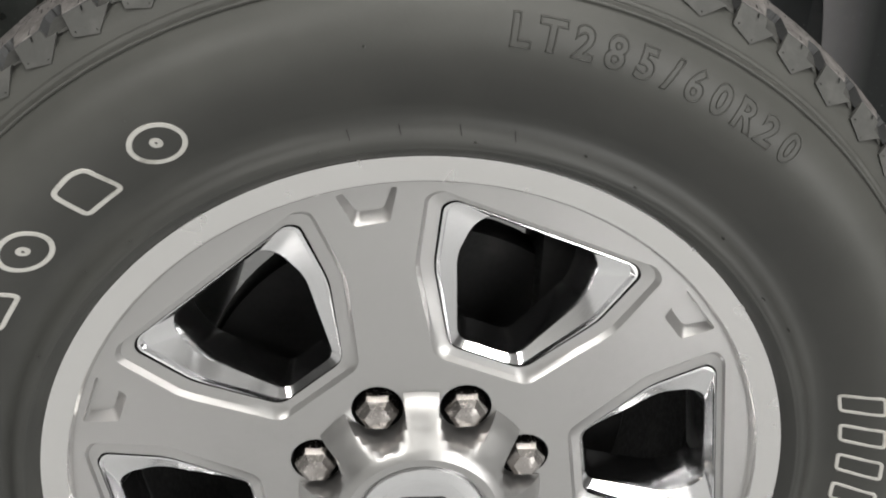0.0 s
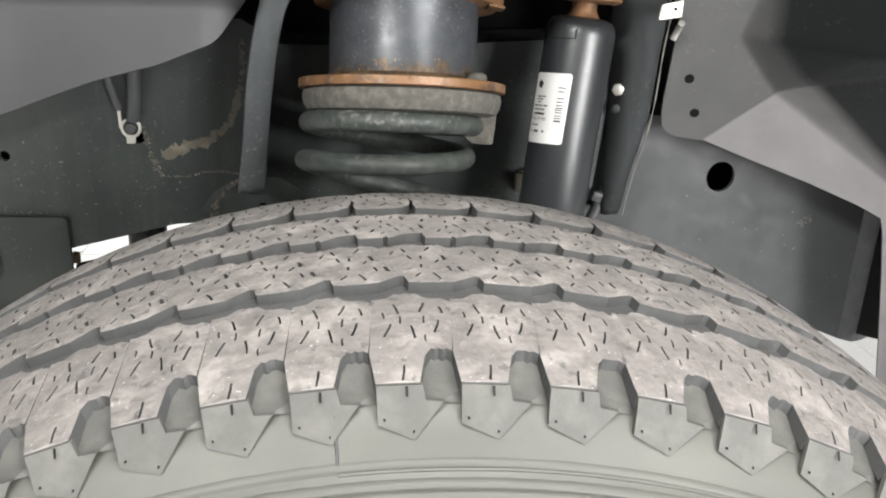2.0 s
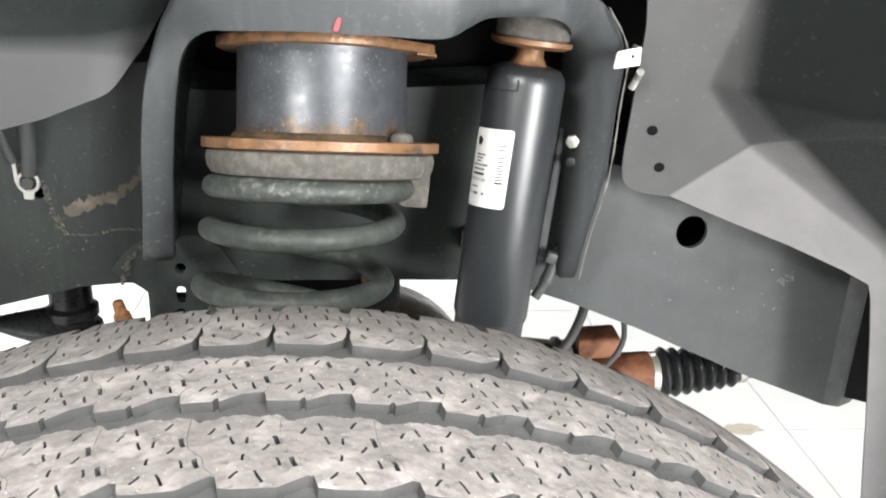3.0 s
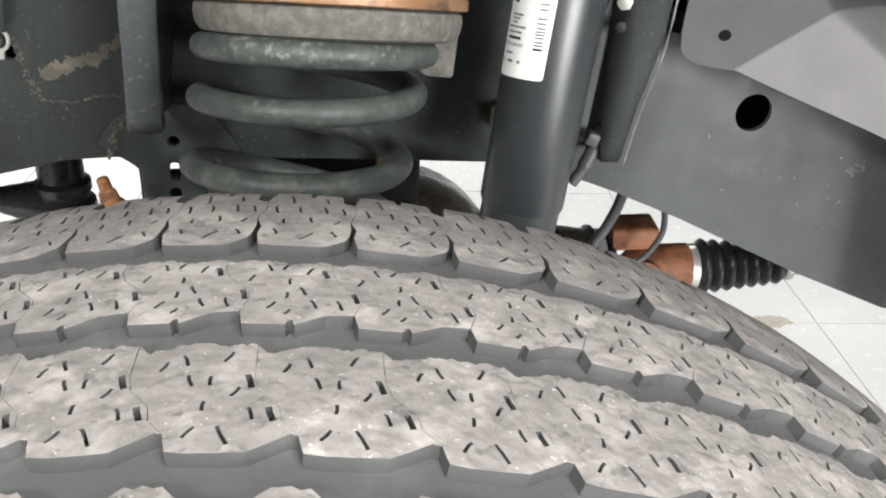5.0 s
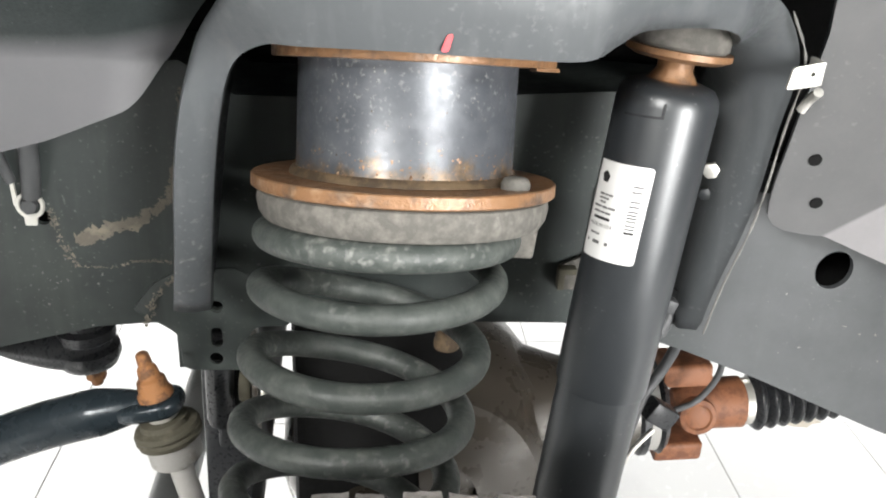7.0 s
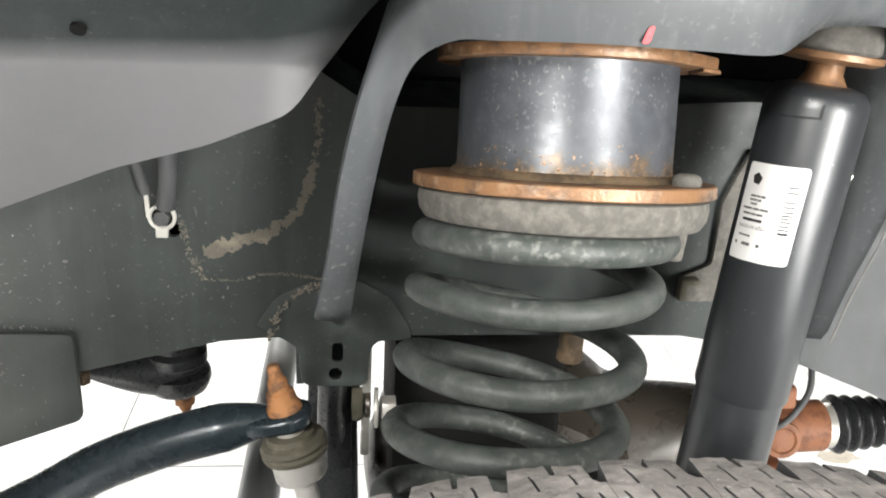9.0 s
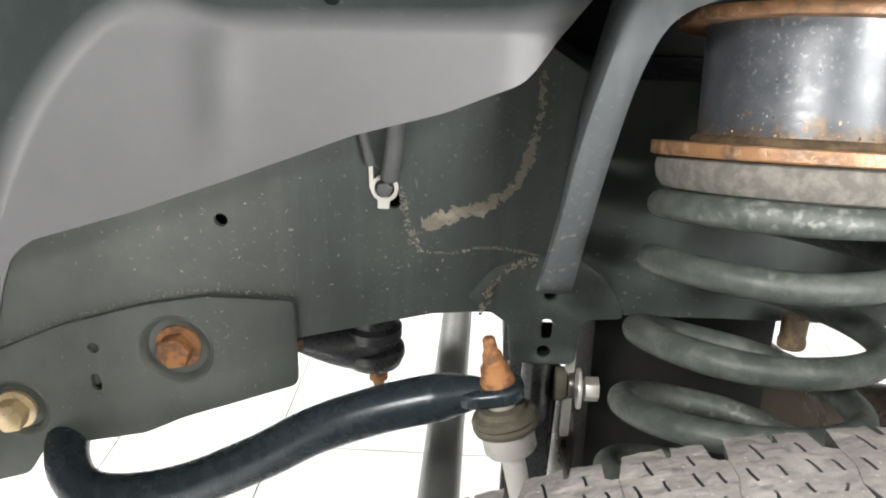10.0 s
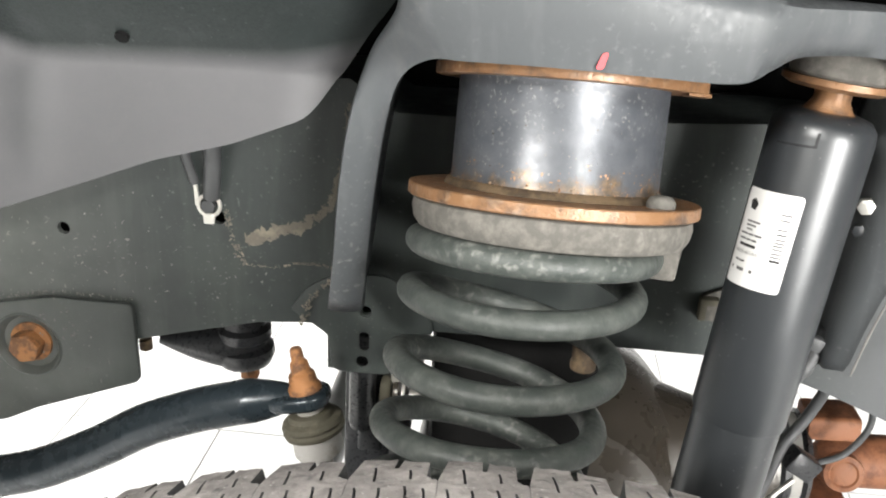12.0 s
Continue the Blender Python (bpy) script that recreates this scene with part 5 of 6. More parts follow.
for at in (0.195, 0.250, 0.345, 0.395, 0.445, 0.480, 0.510, 0.545, 0.590, 0.625, 0.660, 0.672):
    damper_patch("code_bar", -0.0178, -0.0118, L0 + 0.060 * at, L0 + 0.060 * at + 0.0008, 0.0006, INK, label, "", 0.0001)


def label_words():
    """The one line on the label that can be read."""
    cu = bpy.data.curves.new("words", "FONT")
    cu.body, cu.size, cu.align_x = "MADE IN USA", 0.0031, "CENTER"
    ob = bpy.data.objects.new("words", cu)
    scene.collection.objects.link(ob)
    bpy.context.view_layer.update()
    me = bpy.data.meshes.new_from_object(ob.evaluated_get(bpy.context.evaluated_depsgraph_get()))
    bpy.data.objects.remove(ob)
    me.name = "label_words"
    for v in me.vertices:
        v.co = on_damper((-0.0345 + v.co.x) / DR, L0 + 0.0402 - v.co.y - 0.10 * (v.co.x - 0.007), 0.0008)
    me.materials.clear()
    me.materials.append(INK)
    new("label_words", me).parent = label


label_words()
mk = [on_damper((-0.0380 + 0.0039 * math.cos(a)) / DR, L0 + 0.0108 - 0.0039 * math.sin(a), 0.0005) for a in [math.pi / 2 + 2 * math.pi * i / 5 for i in range(5)]]
mesh_object("emblem", mk, [(0, 1, 2, 3, 4)], INK, label, "dark five-sided mark")
damper_patch("slot_edge", -0.0118, -0.0102, 0.0118, 0.0205, 0.0003, BOOT, damper, "", 0.0003)
damper_patch("slot_edge", -0.0345, -0.0102, 0.0192, 0.0205, 0.0003, BOOT, damper, "", 0.0003)

# ---- stabiliser bar and its link ----
bar = thing("stabiliser_bar", "blue-black stabiliser bar with a flattened eye end", "stabiliser bar")
bp = smooth_path([(-0.515, 1.10, 0.558), (-0.512, 0.74, 0.560), (-0.508, 0.62, 0.562), (-0.498, 0.563, 0.556), (-0.478, 0.535, 0.543), (-0.445, 0.527, 0.540), (-0.39, 0.526, 0.5535), (-0.333, 0.526, 0.582),
                  (-0.289, 0.525, 0.6095), (-0.247, 0.524, 0.6285), (-0.210, 0.523, 0.6410), (-0.184, 0.522, 0.6480), (-0.166, 0.521, 0.652)], 8)
rr = [0.0172 if i < len(bp) - 14 else 0.0172 - 0.0080 * (i - len(bp) + 14) / 14 for i in range(len(bp))]
tube("bar", bp, rr, SWAY, bar, "", 22)
EYE = Vector((-0.1565, 0.520, 0.6545))
EZ = Vector((-0.23, 0.08, 1)).normalized()
EX = (Vector((0.97, 0.0, 0.2)) - EZ * Vector((0.97, 0.0, 0.2)).dot(EZ)).normalized()
EY = EZ.cross(EX)
EM = Matrix(((EX.x, EY.x, EZ.x, EYE.x), (EX.y, EY.y, EZ.y, EYE.y), (EX.z, EY.z, EZ.z, EYE.z), (0, 0, 0, 1)))
part("eye", prism_bm(rounded([(-0.030, -0.0115), (-0.013, -0.0165), (0.007, -0.0175), (0.0175, -0.010), (0.0175, 0.010), (0.007, 0.0175), (-0.013, 0.0165), (-0.030, 0.0115)], 0.009, 5), EM @ Matrix.Translation((0, 0, -0.0070)), 0.0125, 0.0045, (), 3), SWAY, bar, "flattened eye")
link = thing("stabiliser_link", "stabiliser link with a rusty stud, rubber bushing and pale cup", "stabiliser link")
turned("stud", [(0.0128, 0.004), (0.0124, 0.009), (0.0108, 0.011), (0.0098, 0.019), (0.0074, 0.021), (0.0068, 0.028), (0.0050, 0.030), (0.0046, 0.0385), (0.0034, 0.040), (0.0001, 0.040)], EM, RUST_BOLT, link, "rusty threaded stud and nut", 14)
turned("neck", [(0.0105, -0.004), (0.0105, -0.014)], EM, ZINC, link, "", 24)
turned("bushing", [(0.009, -0.0115), (0.0165, -0.0125), (0.0180, -0.016), (0.0222, -0.018), (0.0236, -0.021), (0.0222, -0.0235), (0.0236, -0.0255), (0.0226, -0.029), (0.0190, -0.031), (0.017, -0.0315)], EM, BUSHING, link, "dirty ribbed rubber bushing", 40)
turned("cup", [(0.0188, -0.030), (0.0188, -0.0455), (0.0175, -0.0475), (0.008, -0.0478)], EM, CUP, link, "pale cast cup", 36)
tube("rod", [EM @ Vector((0, 0, -0.047)), EM @ Vector((0, 0, -0.20))], 0.0085, CUP, link, "pale link rod")

# Cross tubes that run inboard below the bar.
linkage = thing("steering_linkage", "grey steel steering rods running across under the truck", "steering linkage")
tube("tie_rod", [Vector((-0.208, 0.20, 0.40)), Vector((-0.208, 1.75, 0.40))], 0.0215, STEEL_BAR, linkage, "", 24)
tube("drag_link", [Vector((-0.118, 0.20, 0.43)), Vector((-0.130, 1.20, 0.50))], 0.019, STEEL_BAR, linkage, "", 24)
tube("steering_arm", [Vector((-0.208, 0.22, 0.40)), Vector((-0.118, 0.21, 0.415)), Vector((-0.02, 0.215, 0.415))], 0.02, AXLE, linkage, "", 16)

# Link bracket plate with a bolt beside the coil.
hanger = thing("axle_hanger", "dark bracket plates with a pale bolt behind the coil", "bracket")
part("plate", prism_bm(rounded([(-0.0035, -0.055), (0.0035, -0.055), (0.0045, 0.045), (-0.0025, 0.045)], 0.002), facing(0.600) @ Matrix.Translation((-0.101, 0.625, 0)), 0.008, 0.001), ZINC, hanger)
part("plate", prism_bm(rounded([(-0.011, -0.05), (0.011, -0.05), (0.011, 0.05), (-0.011, 0.05)], 0.004), facing(0.612) @ Matrix.Translation((-0.1225, 0.60, 0)), 0.012, 0.003), BOOT, hanger)
part("washer", prism_bm(circle(0, 0, 0.016, 20), Matrix.Translation((-0.094, 0.594, 0.614)) @ Matrix.Rotation(radians(90), 4, "Y"), 0.003, 0.0004), ZINC, hanger)
hex_bolt("bolt", (-0.091, 0.594, 0.614), (1, 0, 0), 0.010, 0.014, ZINC, hanger, "pale hexagon bolt")
turned("pivot_sleeve", [(0.0001, 0.0), (0.0085, 0.0005), (0.0105, 0.003), (0.0112, 0.012), (0.0112, 0.060), (0.0095, 0.066), (0.0001, 0.067)], axis_pose((-0.1265, 0.590, 0.650), (-0.1290, 0.592, 0.55)), BOOT, hanger, "black rubber sleeve", 24)
turned("collar", [(0.0001, 0.0), (0.0125, 0.0004), (0.0135, 0.002), (0.0135, 0.007), (0.0120, 0.009), (0.0001, 0.0092)], axis_pose((-0.1120, 0.594, 0.618), (-0.09, 0.594, 0.618)), BUSHING, hanger, "dirty rubber collar", 24)
turned("collar", [(0.0001, 0.0), (0.0105, 0.0004), (0.0115, 0.002), (0.0115, 0.005), (0.0001, 0.0056)], axis_pose((-0.1020, 0.594, 0.618), (-0.09, 0.594, 0.618)), AXLE, hanger, "", 24)
part("back_plate", prism_bm(rounded([(-0.150, 0.46), (-0.112, 0.46), (-0.106, 0.60), (-0.104, 0.655), (-0.146, 0.655), (-0.148, 0.60)], 0.008, 3), facing(0.628), 0.010, 0.002), BOOT, hanger)

# Rubber mount with a rusty nut under the rail.
mount = thing("body_mount", "black rubber mount with a rusty nut under the frame", "mount")
MP = Vector((-0.272, 0.722, 0.562))
turned("rubber", [(0.0001, -0.012), (0.014, -0.011), (0.026, -0.004), (0.030, 0.006), (0.029, 0.013), (0.022, 0.016), (0.022, 0.021), (0.027, 0.025), (0.027, 0.034), (0.022, 0.038), (0.022, 0.11)], Matrix.Translation(MP), BOOT, mount, "", 40)
tube("arm", smooth_path([MP + Vector((0.0, 0, 0.012)), MP + Vector((-0.036, -0.012, 0.017)), MP + Vector((-0.078, -0.022, 0.025))], 6), [0.0240 - 0.0185 * (i / 12) ** 1.7 for i in range(13)], BOOT, mount)
hex_bolt("nut", MP + Vector((0.004, 0, -0.011)), (0.05, -0.05, -1), 0.0100, 0.012, RUST_BOLT, mount, "rusty nut")
turned("stud", [(0.0058, 0.0), (0.0058, 0.017), (0.0046, 0.019), (0.0001, 0.0192)], axis_pose(MP + Vector((0.004, 0, -0.011)), MP + Vector((0.005, -0.001, -0.05))), RUST_BOLT, mount, "rusty stud end", 14)
tagged(part("bar_bushing", box_bm((-0.545, 0.61, 0.545), (-0.475, 0.66, 0.60), 0.008), BOOT, None), "black rubber stabiliser bushing bracket under the frame", "bushing")
tagged(part("bar_bracket", box_bm((-0.47, 0.60, 0.56), (-0.435, 0.64, 0.60), 0.01), RUST_BOLT, None), "rust-stained bracket under the frame", "bracket")

tagged(hex_bolt("rail_bolt", (-0.3166, 0.600, 0.646), (0, 0, -1), 0.0060, 0.012, FOOT_RUST, None, ""), "small rusty bolt head under the frame rail", "bolt")

# ---- axle with differential and drive shaft ----
axle = thing("front_axle", "dark oily cast front axle with differential housing", "axle")
AX = Matrix(((1, 0, 0, 0.0), (0, 0, 1, 0), (0, 1, 0, ZC), (0, 0, 0, 1)))
turned("axle_tube", [(0.046, 0.30), (0.046, 1.6)], AX, AXLE, axle, "", 40)
turned("knuckle", [(0.02, 0.20), (0.07, 0.21), (0.085, 0.25), (0.07, 0.30), (0.046, 0.33)], AX, AXLE, axle, "", 32)
turned("differential", [(0.05, 0.66), (0.112, 0.675), (0.142, 0.72), (0.147, 0.78), (0.13, 0.86), (0.08, 0.92), (0.05, 0.96)], AX @ Matrix.Translation((0.048, 0.020, 0)), AXLE, axle, "", 48)
PM = axis_pose((0.042, 0.764, 0.462), (0.30, 0.758, 0.480))
turned("pinion_snout", [(0.108, 0.0), (0.098, 0.06), (0.074, 0.11), (0.059, 0.15), (0.053, 0.20), (0.048, 0.230), (0.0001, 0.231)], PM, AXLE, axle, "", 40)
turned("pinion_seal", [(0.045, 0.225), (0.052, 0.232), (0.052, 0.238), (0.045, 0.242), (0.045, 0.248), (0.051, 0.254), (0.045, 0.26)], PM, BOOT, axle, "", 36)

shaft = thing("drive_shaft", "red oxide drive shaft joint with ribbed black rubber boot", "drive shaft")
SA, SB = Vector((0.300, 0.758, 0.480)), Vector((0.56, 0.758, 0.494))
SM = axis_pose(SA, SB)
turned("pale_flange", [(0.0001, -0.024), (0.040, -0.024), (0.047, -0.021), (0.047, -0.008), (0.043, -0.005), (0.0001, -0.005)], SM, CUP, shaft, "pale steel flange", 36)
for ang in (0.0, math.pi):
    mm = SM @ Matrix.Rotation(ang, 4, "Z") @ Matrix.Translation((0, 0.0, -0.005))
    part("flange_ear", prism_bm(rounded([(-0.024, 0.036), (0.024, 0.036), (0.021, 0.061), (-0.021, 0.061)], 0.006), mm, 0.052, 0.004), CAST_RUST, shaft, "red oxide flange ear")
hex_bolt("flange_bolt", SM @ Vector((0.018, 0.036, -0.006)), SM.to_3x3() @ Vector((0, 0, -1)), 0.0075, 0.012, ZINC, shaft)
hex_bolt("flange_bolt", SM @ Vector((-0.018, -0.036, -0.006)), SM.to_3x3() @ Vector((0, 0, -1)), 0.0075, 0.012, ZINC, shaft)
yoke = turned("yoke", [(0.0001, 0.012), (0.016, 0.014), (0.023, 0.022), (0.0265, 0.034), (0.0275, 0.050), (0.0275, 0.088), (0.022, 0.092)], SM, CAST_RUST, shaft, "red oxide yoke", 40)
YP = Vector((0.334, 0.735, 0.484))
turned("bearing_cap", [(0.0001, 0.0085), (0.009, 0.009), (0.0125, 0.0075), (0.0145, 0.009), (0.0190, 0.008), (0.0202, 0.004), (0.0202, -0.02)], axis_pose(YP, YP + Vector((-0.1, -1, 0.25))), CAST_RUST, yoke, "round bearing cap", 32)
turned("clamp", [(0.0225, 0.085), (0.0250, 0.0862), (0.0250, 0.0978), (0.0225, 0.099)], SM, ZINC, shaft, "bright steel clamp", 48)
part("clamp_ear", box_bm((-0.003, 0.0245, 0.087), (0.003, 0.029, 0.096), 0.001), ZINC, shaft).matrix_local = SM
prof = [(0.0225, 0.096)]
for i in range(7):
    z0 = 0.099 + i * 0.0142
    top = 0.0320 - 0.0014 * i
    prof += [(top - 0.0085, z0 + 0.0), (top - 0.0022, z0 + 0.0035), (top, z0 + 0.0068), (top - 0.0022, z0 + 0.0101)]
prof += [(0.018, 0.199), (0.017, 0.206)]
turned("boot", prof, SM, BOOT, shaft, "ribbed black rubber boot", 48, 70)
turned("end_clamp", [(0.0175, 0.199), (0.0188, 0.200), (0.0188, 0.208), (0.016, 0.210)], SM, ZINC, shaft, "", 32)
turned("slip_shaft", [(0.0135, 0.205), (0.0135, 0.40), (0.0001, 0.40)], SM, CAST_RUST, shaft, "", 28)

# Brake hose and sensor wire by the joint.
hose = thing("brake_hose", "black brake hose with a plastic clip beside the joint", "hose")
tube("hose", smooth_path([(0.272, 0.665, 0.665), (0.280, 0.685, 0.612), (0.272, 0.69, 0.575), (0.252, 0.68, 0.545), (0.236, 0.66, 0.520), (0.222, 0.64, 0.498)]), 0.0054, CABLE, hose)
tube("sensor_wire", smooth_path([(0.305, 0.68, 0.635), (0.326, 0.70, 0.60), (0.334, 0.703, 0.560), (0.318, 0.70, 0.530), (0.295, 0.693, 0.522), (0.268, 0.68, 0.525)]), 0.0032, CABLE, hose)
part("wire_clip", box_bm((-0.016, -0.009, -0.011), (0.016, 0.009, 0.011), 0.003), BOOT, hose).matrix_local = pose(0.268, 0.672, 0.532, 0, 35, 10)
tube("steel_line", smooth_path([(0.262, 0.665, 0.518), (0.243, 0.655, 0.505), (0.226, 0.64, 0.492)]), 0.0026, ZINC, hose)
plug = thing("wire_plug", "dark dusty plug hanging under the tower leg", "plug")
tube("stem", smooth_path([(0.212, 0.545, 0.735), (0.208, 0.545, 0.715), (0.200, 0.54, 0.700), (0.192, 0.538, 0.688)]), [0.0045] * 8 + [0.0060] * 8 + [0.0045] * 9, CABLE, plug)
part("nut", box_bm((-0.005, -0.005, -0.005), (0.005, 0.005, 0.005), 0.0015), CABLE, plug).matrix_local = pose(0.203, 0.535, 0.728, 0, 20, 0)

# Small dull fitting behind the coil.
tagged(turned("round_fitting", [(0.0001, 0.010), (0.0080, 0.010), (0.0092, 0.007), (0.0088, -0.006), (0.0098, -0.008), (0.0096, -0.013), (0.0001, -0.014)], Matrix.Translation((0.047, 0.550, 0.696)), FOOT_RUST, None, "", 16), "dull brown round fitting behind the coil spring", "fitting")
# Black block added behind the coil, its colour in place of shade there.
tagged(part("crossmember", box_bm((-0.078, 0.66, 0.40), (0.078, 0.84, 0.72), 0.012), BLACK, None), "added black block behind the coil spring, standing in for shade", "crossmember")

# ---- wheel house liners ----
def lerp_line(line, x):
    for (x0, v0), (x1, v1) in zip(line, line[1:]):
        if x0 <= x <= x1:
            return v0 + (v1 - v0) * (x - x0) / (x1 - x0)
    return line[-1][1] if x > line[-1][0] else line[0][1]


def soft(x, a, b):
    t = max(0.0, min(1.0, (x - a) / (b - a)))
    return t * t * (3 - 2 * t)


def no_nearer(y, lip=0.04):
    """Bends a barrel smoothly into the wheel opening's lip instead of past it."""
    return y if y > 0.25 else lip + (0.25 - lip) * math.exp((y - 0.25) / (0.25 - lip))


def liner_sheet(name, xs, low, high, depth, parent, material, rows=120):
    """A moulded sheet: columns over xs from low(x) up to high(x), its y given by depth(x, z)."""
    verts, faces, n = [], [], rows + 1
    for x in xs:
        a, b = low(x), high(x)
        for j in range(n):
            z = a + (b - a) * (j / rows) ** 1.7
            verts.append((x, depth(x, z), z))
    for i in range(len(xs) - 1):
        for j in range(rows):
            faces.append((i * n + j, i * n + n + j, i * n + n + j + 1, i * n + j + 1))
    ob = mesh_object(name, verts, faces, material, parent, "", None, 50)
    mod = ob.modifiers.new("thick", "SOLIDIFY")
    mod.thickness, mod.offset = 0.0035, 1.0
    return ob


FRONT_LOW = [(-0.66, 0.38), (-0.51, 0.42), (-0.50, 0.50), (-0.4908, 0.5814), (-0.4828, 0.6612), (-0.4754, 0.7224), (-0.4711, 0.7412), (-0.4663, 0.7544), (-0.4611, 0.7609), (-0.4514, 0.7681), (-0.3873, 0.7876), (-0.3146, 0.8137), (-0.2514, 0.8375),
             (-0.1973, 0.8518), (-0.1488, 0.8710), (-0.1296, 0.8982), (-0.1084, 0.9309), (-0.0947, 0.9469), (-0.05, 1.01)]
BROW = [(-0.80, 0.20), (-0.60, 0.40), (-0.53, 0.56), (-0.492, 0.691), (-0.4764, 0.766), (-0.4623, 0.803), (-0.4429, 0.8425), (-0.4168, 0.8778), (-0.3913, 0.899), (-0.3693, 0.906), (-0.3483, 0.9028), (-0.3379, 0.8945), (-0.328, 0.891), (-0.25, 0.8940), (-0.15, 0.8975), (0.0, 0.8975)]


def front_depth(x, z):
    y = 0.513 - 0.22 * (0.8975 - min(z, 0.8975))                 # the lower panel leans back as it rises
    brow = sum(lerp_line(BROW, x + 0.003 * k) for k in range(-5, 6)) / 11
    over = max(0.0, z - brow)
    steep = min(1.0, 0.35 + 0.65 * soft(x, -0.49, -0.40))
    over *= steep
    barrel = 1.75 * over ** 2 / (over + 0.070) + 0.22 * max(0.0, min(z, 0.8975) - brow) ** 2 / (max(0.0, min(z, 0.8975) - brow) + 0.02)
    lean = 1.05 * over ** 2 / (over + 0.026) + 1.6 * max(0.0, min(z, 1.15) - 0.93) ** 2 + 0.5 * max(0.0, z - 1.15)
    w = soft(x, -0.362, -0.314)
    y -= (1 - w) * barrel + w * lean
    y -= 0.0035 * math.exp(-((x + 0.334) / 0.015) ** 2) * soft(z, 0.80, 0.86) * (1 - soft(z, 0.885, 0.905))
    y += 0.25 * max(0.0, x + 0.165) ** 2 / (max(0.0, x + 0.165) + 0.015)
    return no_nearer(y)


def xs_of(a, b, n, extra=()):
    """Even columns from a to b, and extra ones where none is near."""
    even = [a + (b - a) * i / n for i in range(n + 1)]
    step = 0.3 * (b - a) / n
    more = [x for x in extra if min(abs(x - e) for e in even) > step]
    return sorted(set(even + more))


front_liner = thing("front_liner", "grey-black moulded plastic front wheel house liner", "liner")
liner_sheet("shell", xs_of(-0.66, -0.05, 150, [p[0] for p in FRONT_LOW] + [-0.505, -0.495, -0.4925, -0.4875, -0.4855, -0.480, -0.478, -0.473, -0.4688, -0.4635]), lambda x: (lerp_line(FRONT_LOW, x) if x < -0.44 else sum(lerp_line(FRONT_LOW, x + d) for d in (-0.006, -0.003, 0.0, 0.003, 0.006)) / 5), lambda x: 1.30, front_depth, front_liner, LINER)
hole_y = front_depth(-0.2612, 0.9197)
# Black disc laid on the liner; its colour stands for the hole's shade.
part("hole_disc", prism_bm(circle(0, 0, 0.0044, 16), axis_pose((-0.2612, hole_y - 0.0020, 0.9197), (-0.2612, hole_y - 1.0, 0.9197 - 0.79)), 0.0045), BLACK, front_liner, "black disc for a push-pin hole's shade")

REAR_LOW = [(0.2455, 0.96), (0.2500, 0.9320), (0.2515, 0.8888), (0.2530, 0.8308), (0.2546, 0.8100), (0.2570, 0.8022), (0.2625, 0.7954), (0.2709, 0.7914), (0.2832, 0.7892), (0.2992, 0.7878), (0.3283, 0.7772), (0.3516, 0.7690), (0.3980, 0.7534), (0.4445, 0.7353), (0.4659, 0.7245),
            (0.4700, 0.712), (0.4770, 0.6740), (0.4900, 0.5940), (0.501, 0.52), (0.506, 0.49), (0.66, 0.45)]


def rear_depth(x, z):
    """A flat plate, a facet below its rising fold, and the barrel beyond both."""
    down = ((x - 0.299) * 0.048 - (z - 0.788) * 0.0535) / 0.0718
    plate = 0.530 - 0.09 * (x - 0.299) - 0.30 * (z - 0.788)
    facet = 0.530 - 0.285 * (x - 0.299) - 0.02 * (z - 0.788)
    y = plate + (facet - plate) * soft(down, -0.0015, 0.0015)
    rise = z - (0.836 - (x - 0.3536) * 0.697)
    edge = 0.3536 - (z - 0.836) * 0.887 if z < 0.889 else 0.3066 + (z - 0.889) * 0.2
    if z < 0.836:
        over = rise if x > 0.3536 else 0.0
    else:
        over = min(x - edge, rise) if x > 0.3536 else x - edge
    over = max(0.0, over)
    return no_nearer(y - 2.0 * over ** 2 / (over + 0.022))


rear_liner = thing("rear_liner", "dusty grey moulded plastic rear wheel house liner", "liner")
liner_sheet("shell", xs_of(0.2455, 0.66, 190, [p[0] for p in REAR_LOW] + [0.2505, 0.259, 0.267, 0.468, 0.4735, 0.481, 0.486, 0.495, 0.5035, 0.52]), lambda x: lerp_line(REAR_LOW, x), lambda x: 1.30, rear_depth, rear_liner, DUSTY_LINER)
# Two more black discs in place of the holes' shaded insides.
for x, z, y in ((0.2721, 0.8487, 0.5142), (0.2847, 0.8156, 0.5230)):
    part("hole_disc", prism_bm(circle(0, 0, 0.0043, 14), axis_pose((x, y, z), (x - 0.09, y - 1.0, z - 0.30)), 0.0045), BLACK, rear_liner, "black disc for a push-pin hole's shade")

# Black panel that paints the deep shadow between rail and liner.
part("shadow_panel", prism_bm([(0.509, 0.555), (0.60, 0.53), (0.60, 0.80), (0.512, 0.80)], facing(0.602), 0.008, 0.001), BLACK, rear_liner, "black panel put in for the shadow behind the liner's edge")

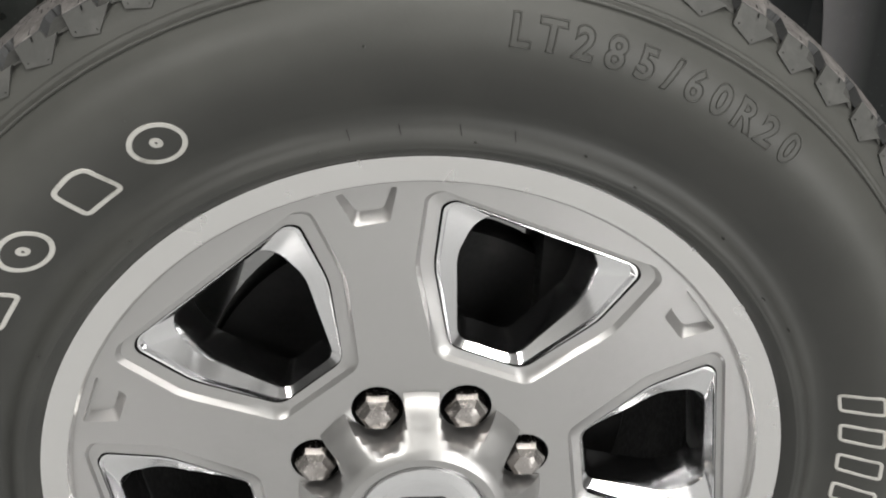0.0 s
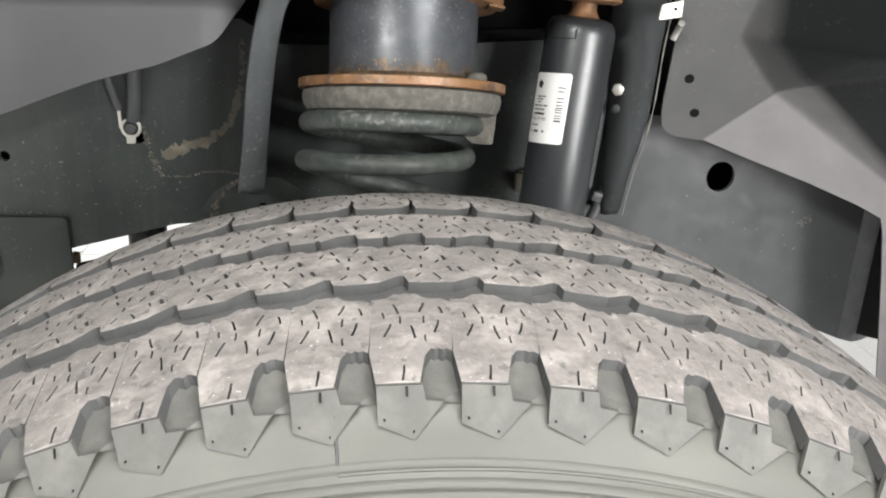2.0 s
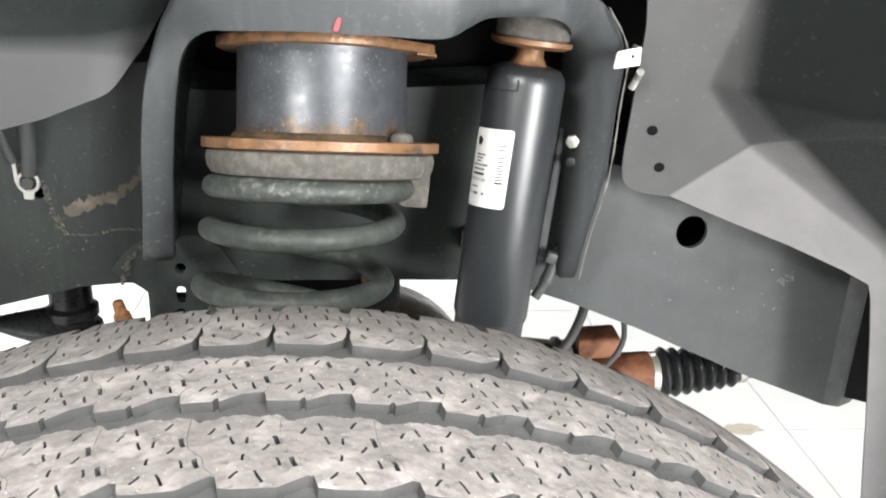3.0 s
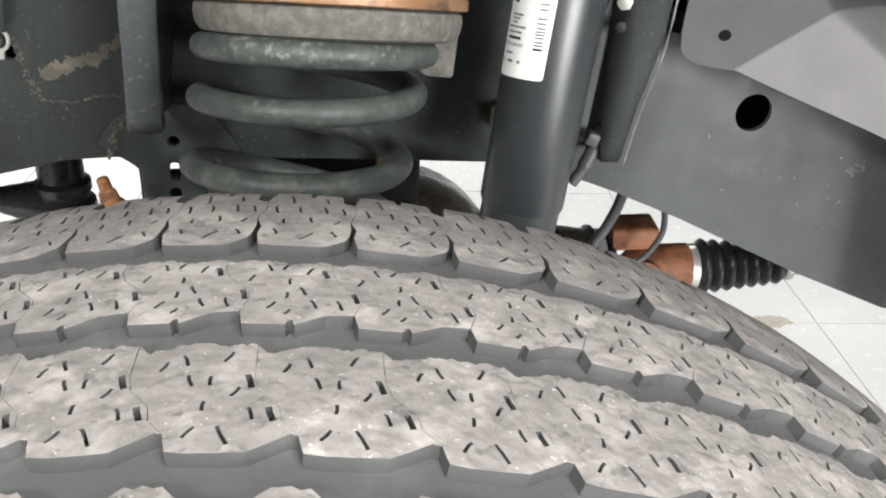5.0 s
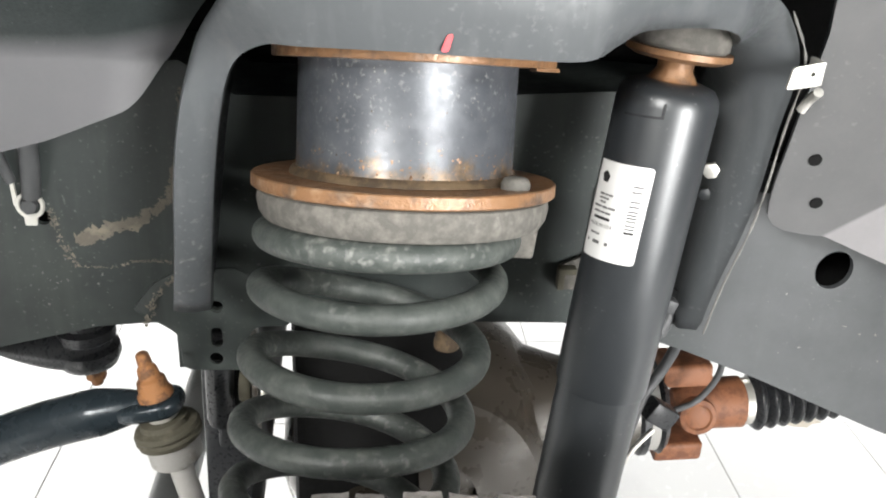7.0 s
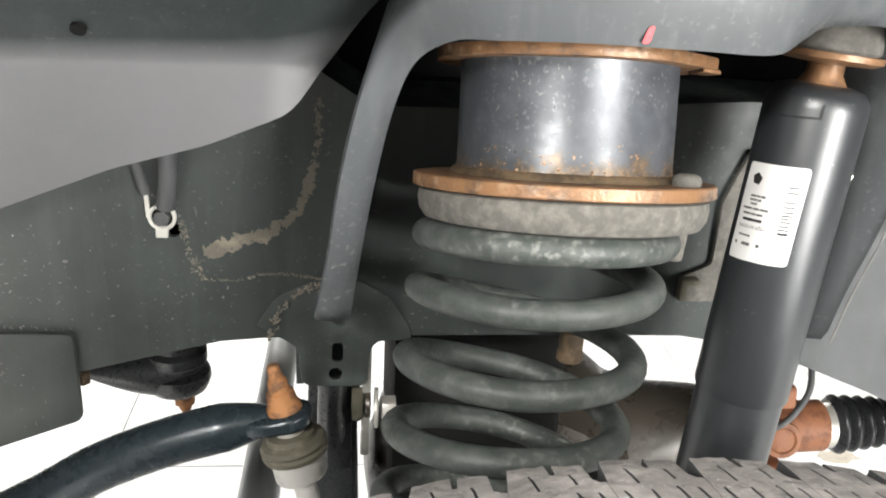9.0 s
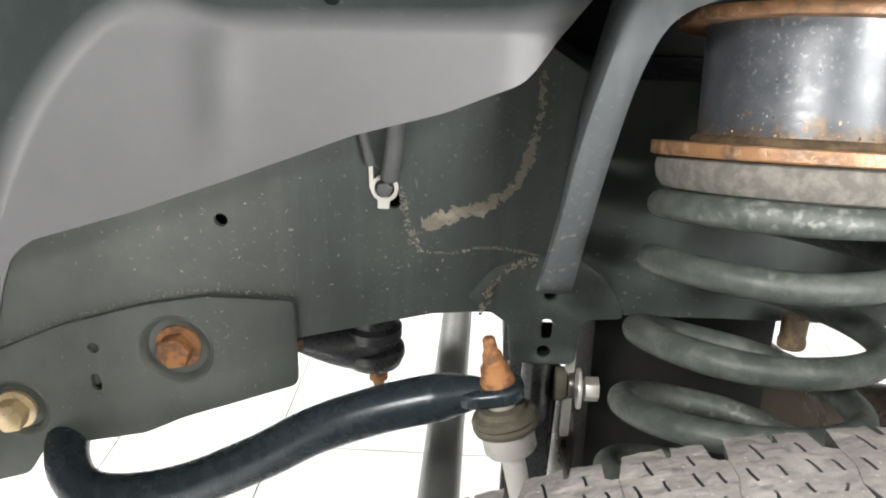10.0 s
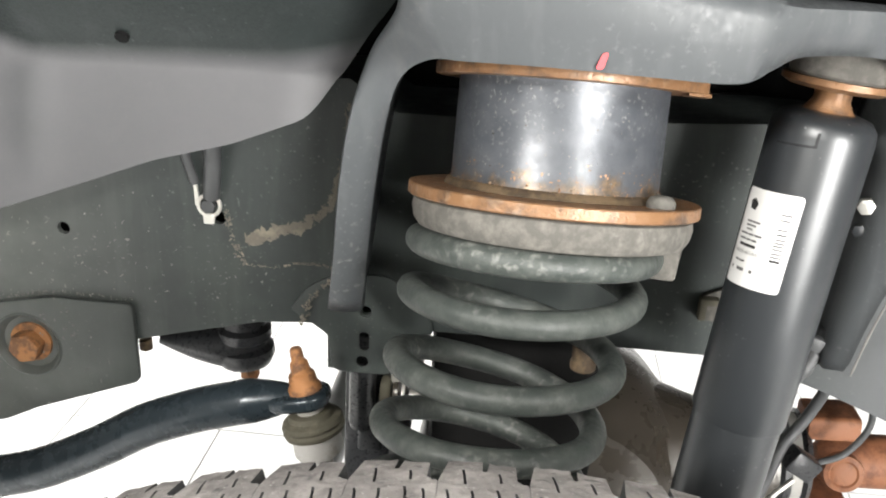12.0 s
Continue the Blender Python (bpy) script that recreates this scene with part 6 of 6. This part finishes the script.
# Unseen arch above the tyre and body that closes the wheel house to light.
arch = thing("fender", "plain painted fender round the wheel opening, unseen, added to block light", "fender")
verts, faces = [], []
N = 48
for i in range(N + 1):
    a = math.pi * i / N
    for y, k in ((0.30, 1.12), (0.15, 1.08), (-0.02, 1.03), (-0.05, 1.0), (-0.05, 1.02)):
        verts.append((0.76 * k * math.cos(a), y, 0.42 + 0.90 * k * math.sin(a)))
for i in range(N):
    for j in range(4):
        faces.append((5 * i + j, 5 * i + 5 + j, 5 * i + 6 + j, 5 * i + 1 + j))
mesh_object("arch_liner", verts, faces, LINER, arch)
verts, faces = [], []
for i in range(N + 1):
    a = math.pi * i / N
    verts += [(0.76 * 1.02 * math.cos(a), -0.055, 0.42 + 0.90 * 1.02 * math.sin(a)), (1.3 * math.cos(a), -0.02, 0.42 + 1.12 * math.sin(a))]
for i in range(N):
    faces.append((2 * i, 2 * i + 1, 2 * i + 3, 2 * i + 2))
mesh_object("outer_panel", verts, faces, SWAY, arch)
# Black box added behind the tower; its colour gives the gaps their shade.
tagged(part("dark_backing", box_bm((-0.75, 0.69, 0.70), (1.4, 1.3, 1.49), 0.02), BLACK, None), "added black box above the frame that keeps the gaps dark", "engine")
tagged(part("hood", box_bm((-0.9, -0.03, 1.50), (1.5, 2.0, 1.55), 0.02), SWAY, None), "plain painted panel above the wheel house, unseen, added to block light", "body panel")

# ---- floor tiles and a dried stain, last ----
tile_mesh = bpy.data.meshes.new("tile")
bm = prism_bm([(0.001, 0.001), (T_W - 0.001, 0.001), (T_W - 0.001, T_W - 0.001), (0.001, T_W - 0.001)], Matrix.Translation((0, 0, -0.0029)), 0.0029, 0.0008, (), 1)
bm.to_mesh(tile_mesh)
bm.free()
tile_mesh.materials.append(TILE)
far = bmesh.new()
for i in range(-25, 24):
    for j in range(-20, 26):
        x, y = X0 + i * T_W, Y0 + j * T_W
        if x < -6.9 or x > 7.6 or y < -4.9 or y > 8.6:
            continue
        if -8 <= i <= 7 and -2 <= j <= 9:
            ob = new("tile", tile_mesh)
            ob.parent = floor
            ob.location = (x, y, 0)
        else:
            vs = [far.verts.new((x + a, y + b, 0)) for a, b in ((0.001, 0.001), (T_W - 0.001, 0.001), (T_W - 0.001, T_W - 0.001), (0.001, T_W - 0.001))]
            far.faces.new(vs)
ob = part("far_tiles", far, TILE, floor, "white square floor tiles")
tagged(ob, kind="stuff")
rnd = random.Random(3)
out = [(0.845 + rnd.uniform(0.03, 0.05) * math.cos(a), 1.372 + rnd.uniform(0.014, 0.026) * math.sin(a)) for a in np.linspace(0, 2 * math.pi, 22, endpoint=False)]
tagged(part("floor_stain", prism_bm(out, Matrix.Translation((0, 0, 0.0002)), 0.0006), STAIN, None), "small brown dried water stain on the floor tiles", "stain")
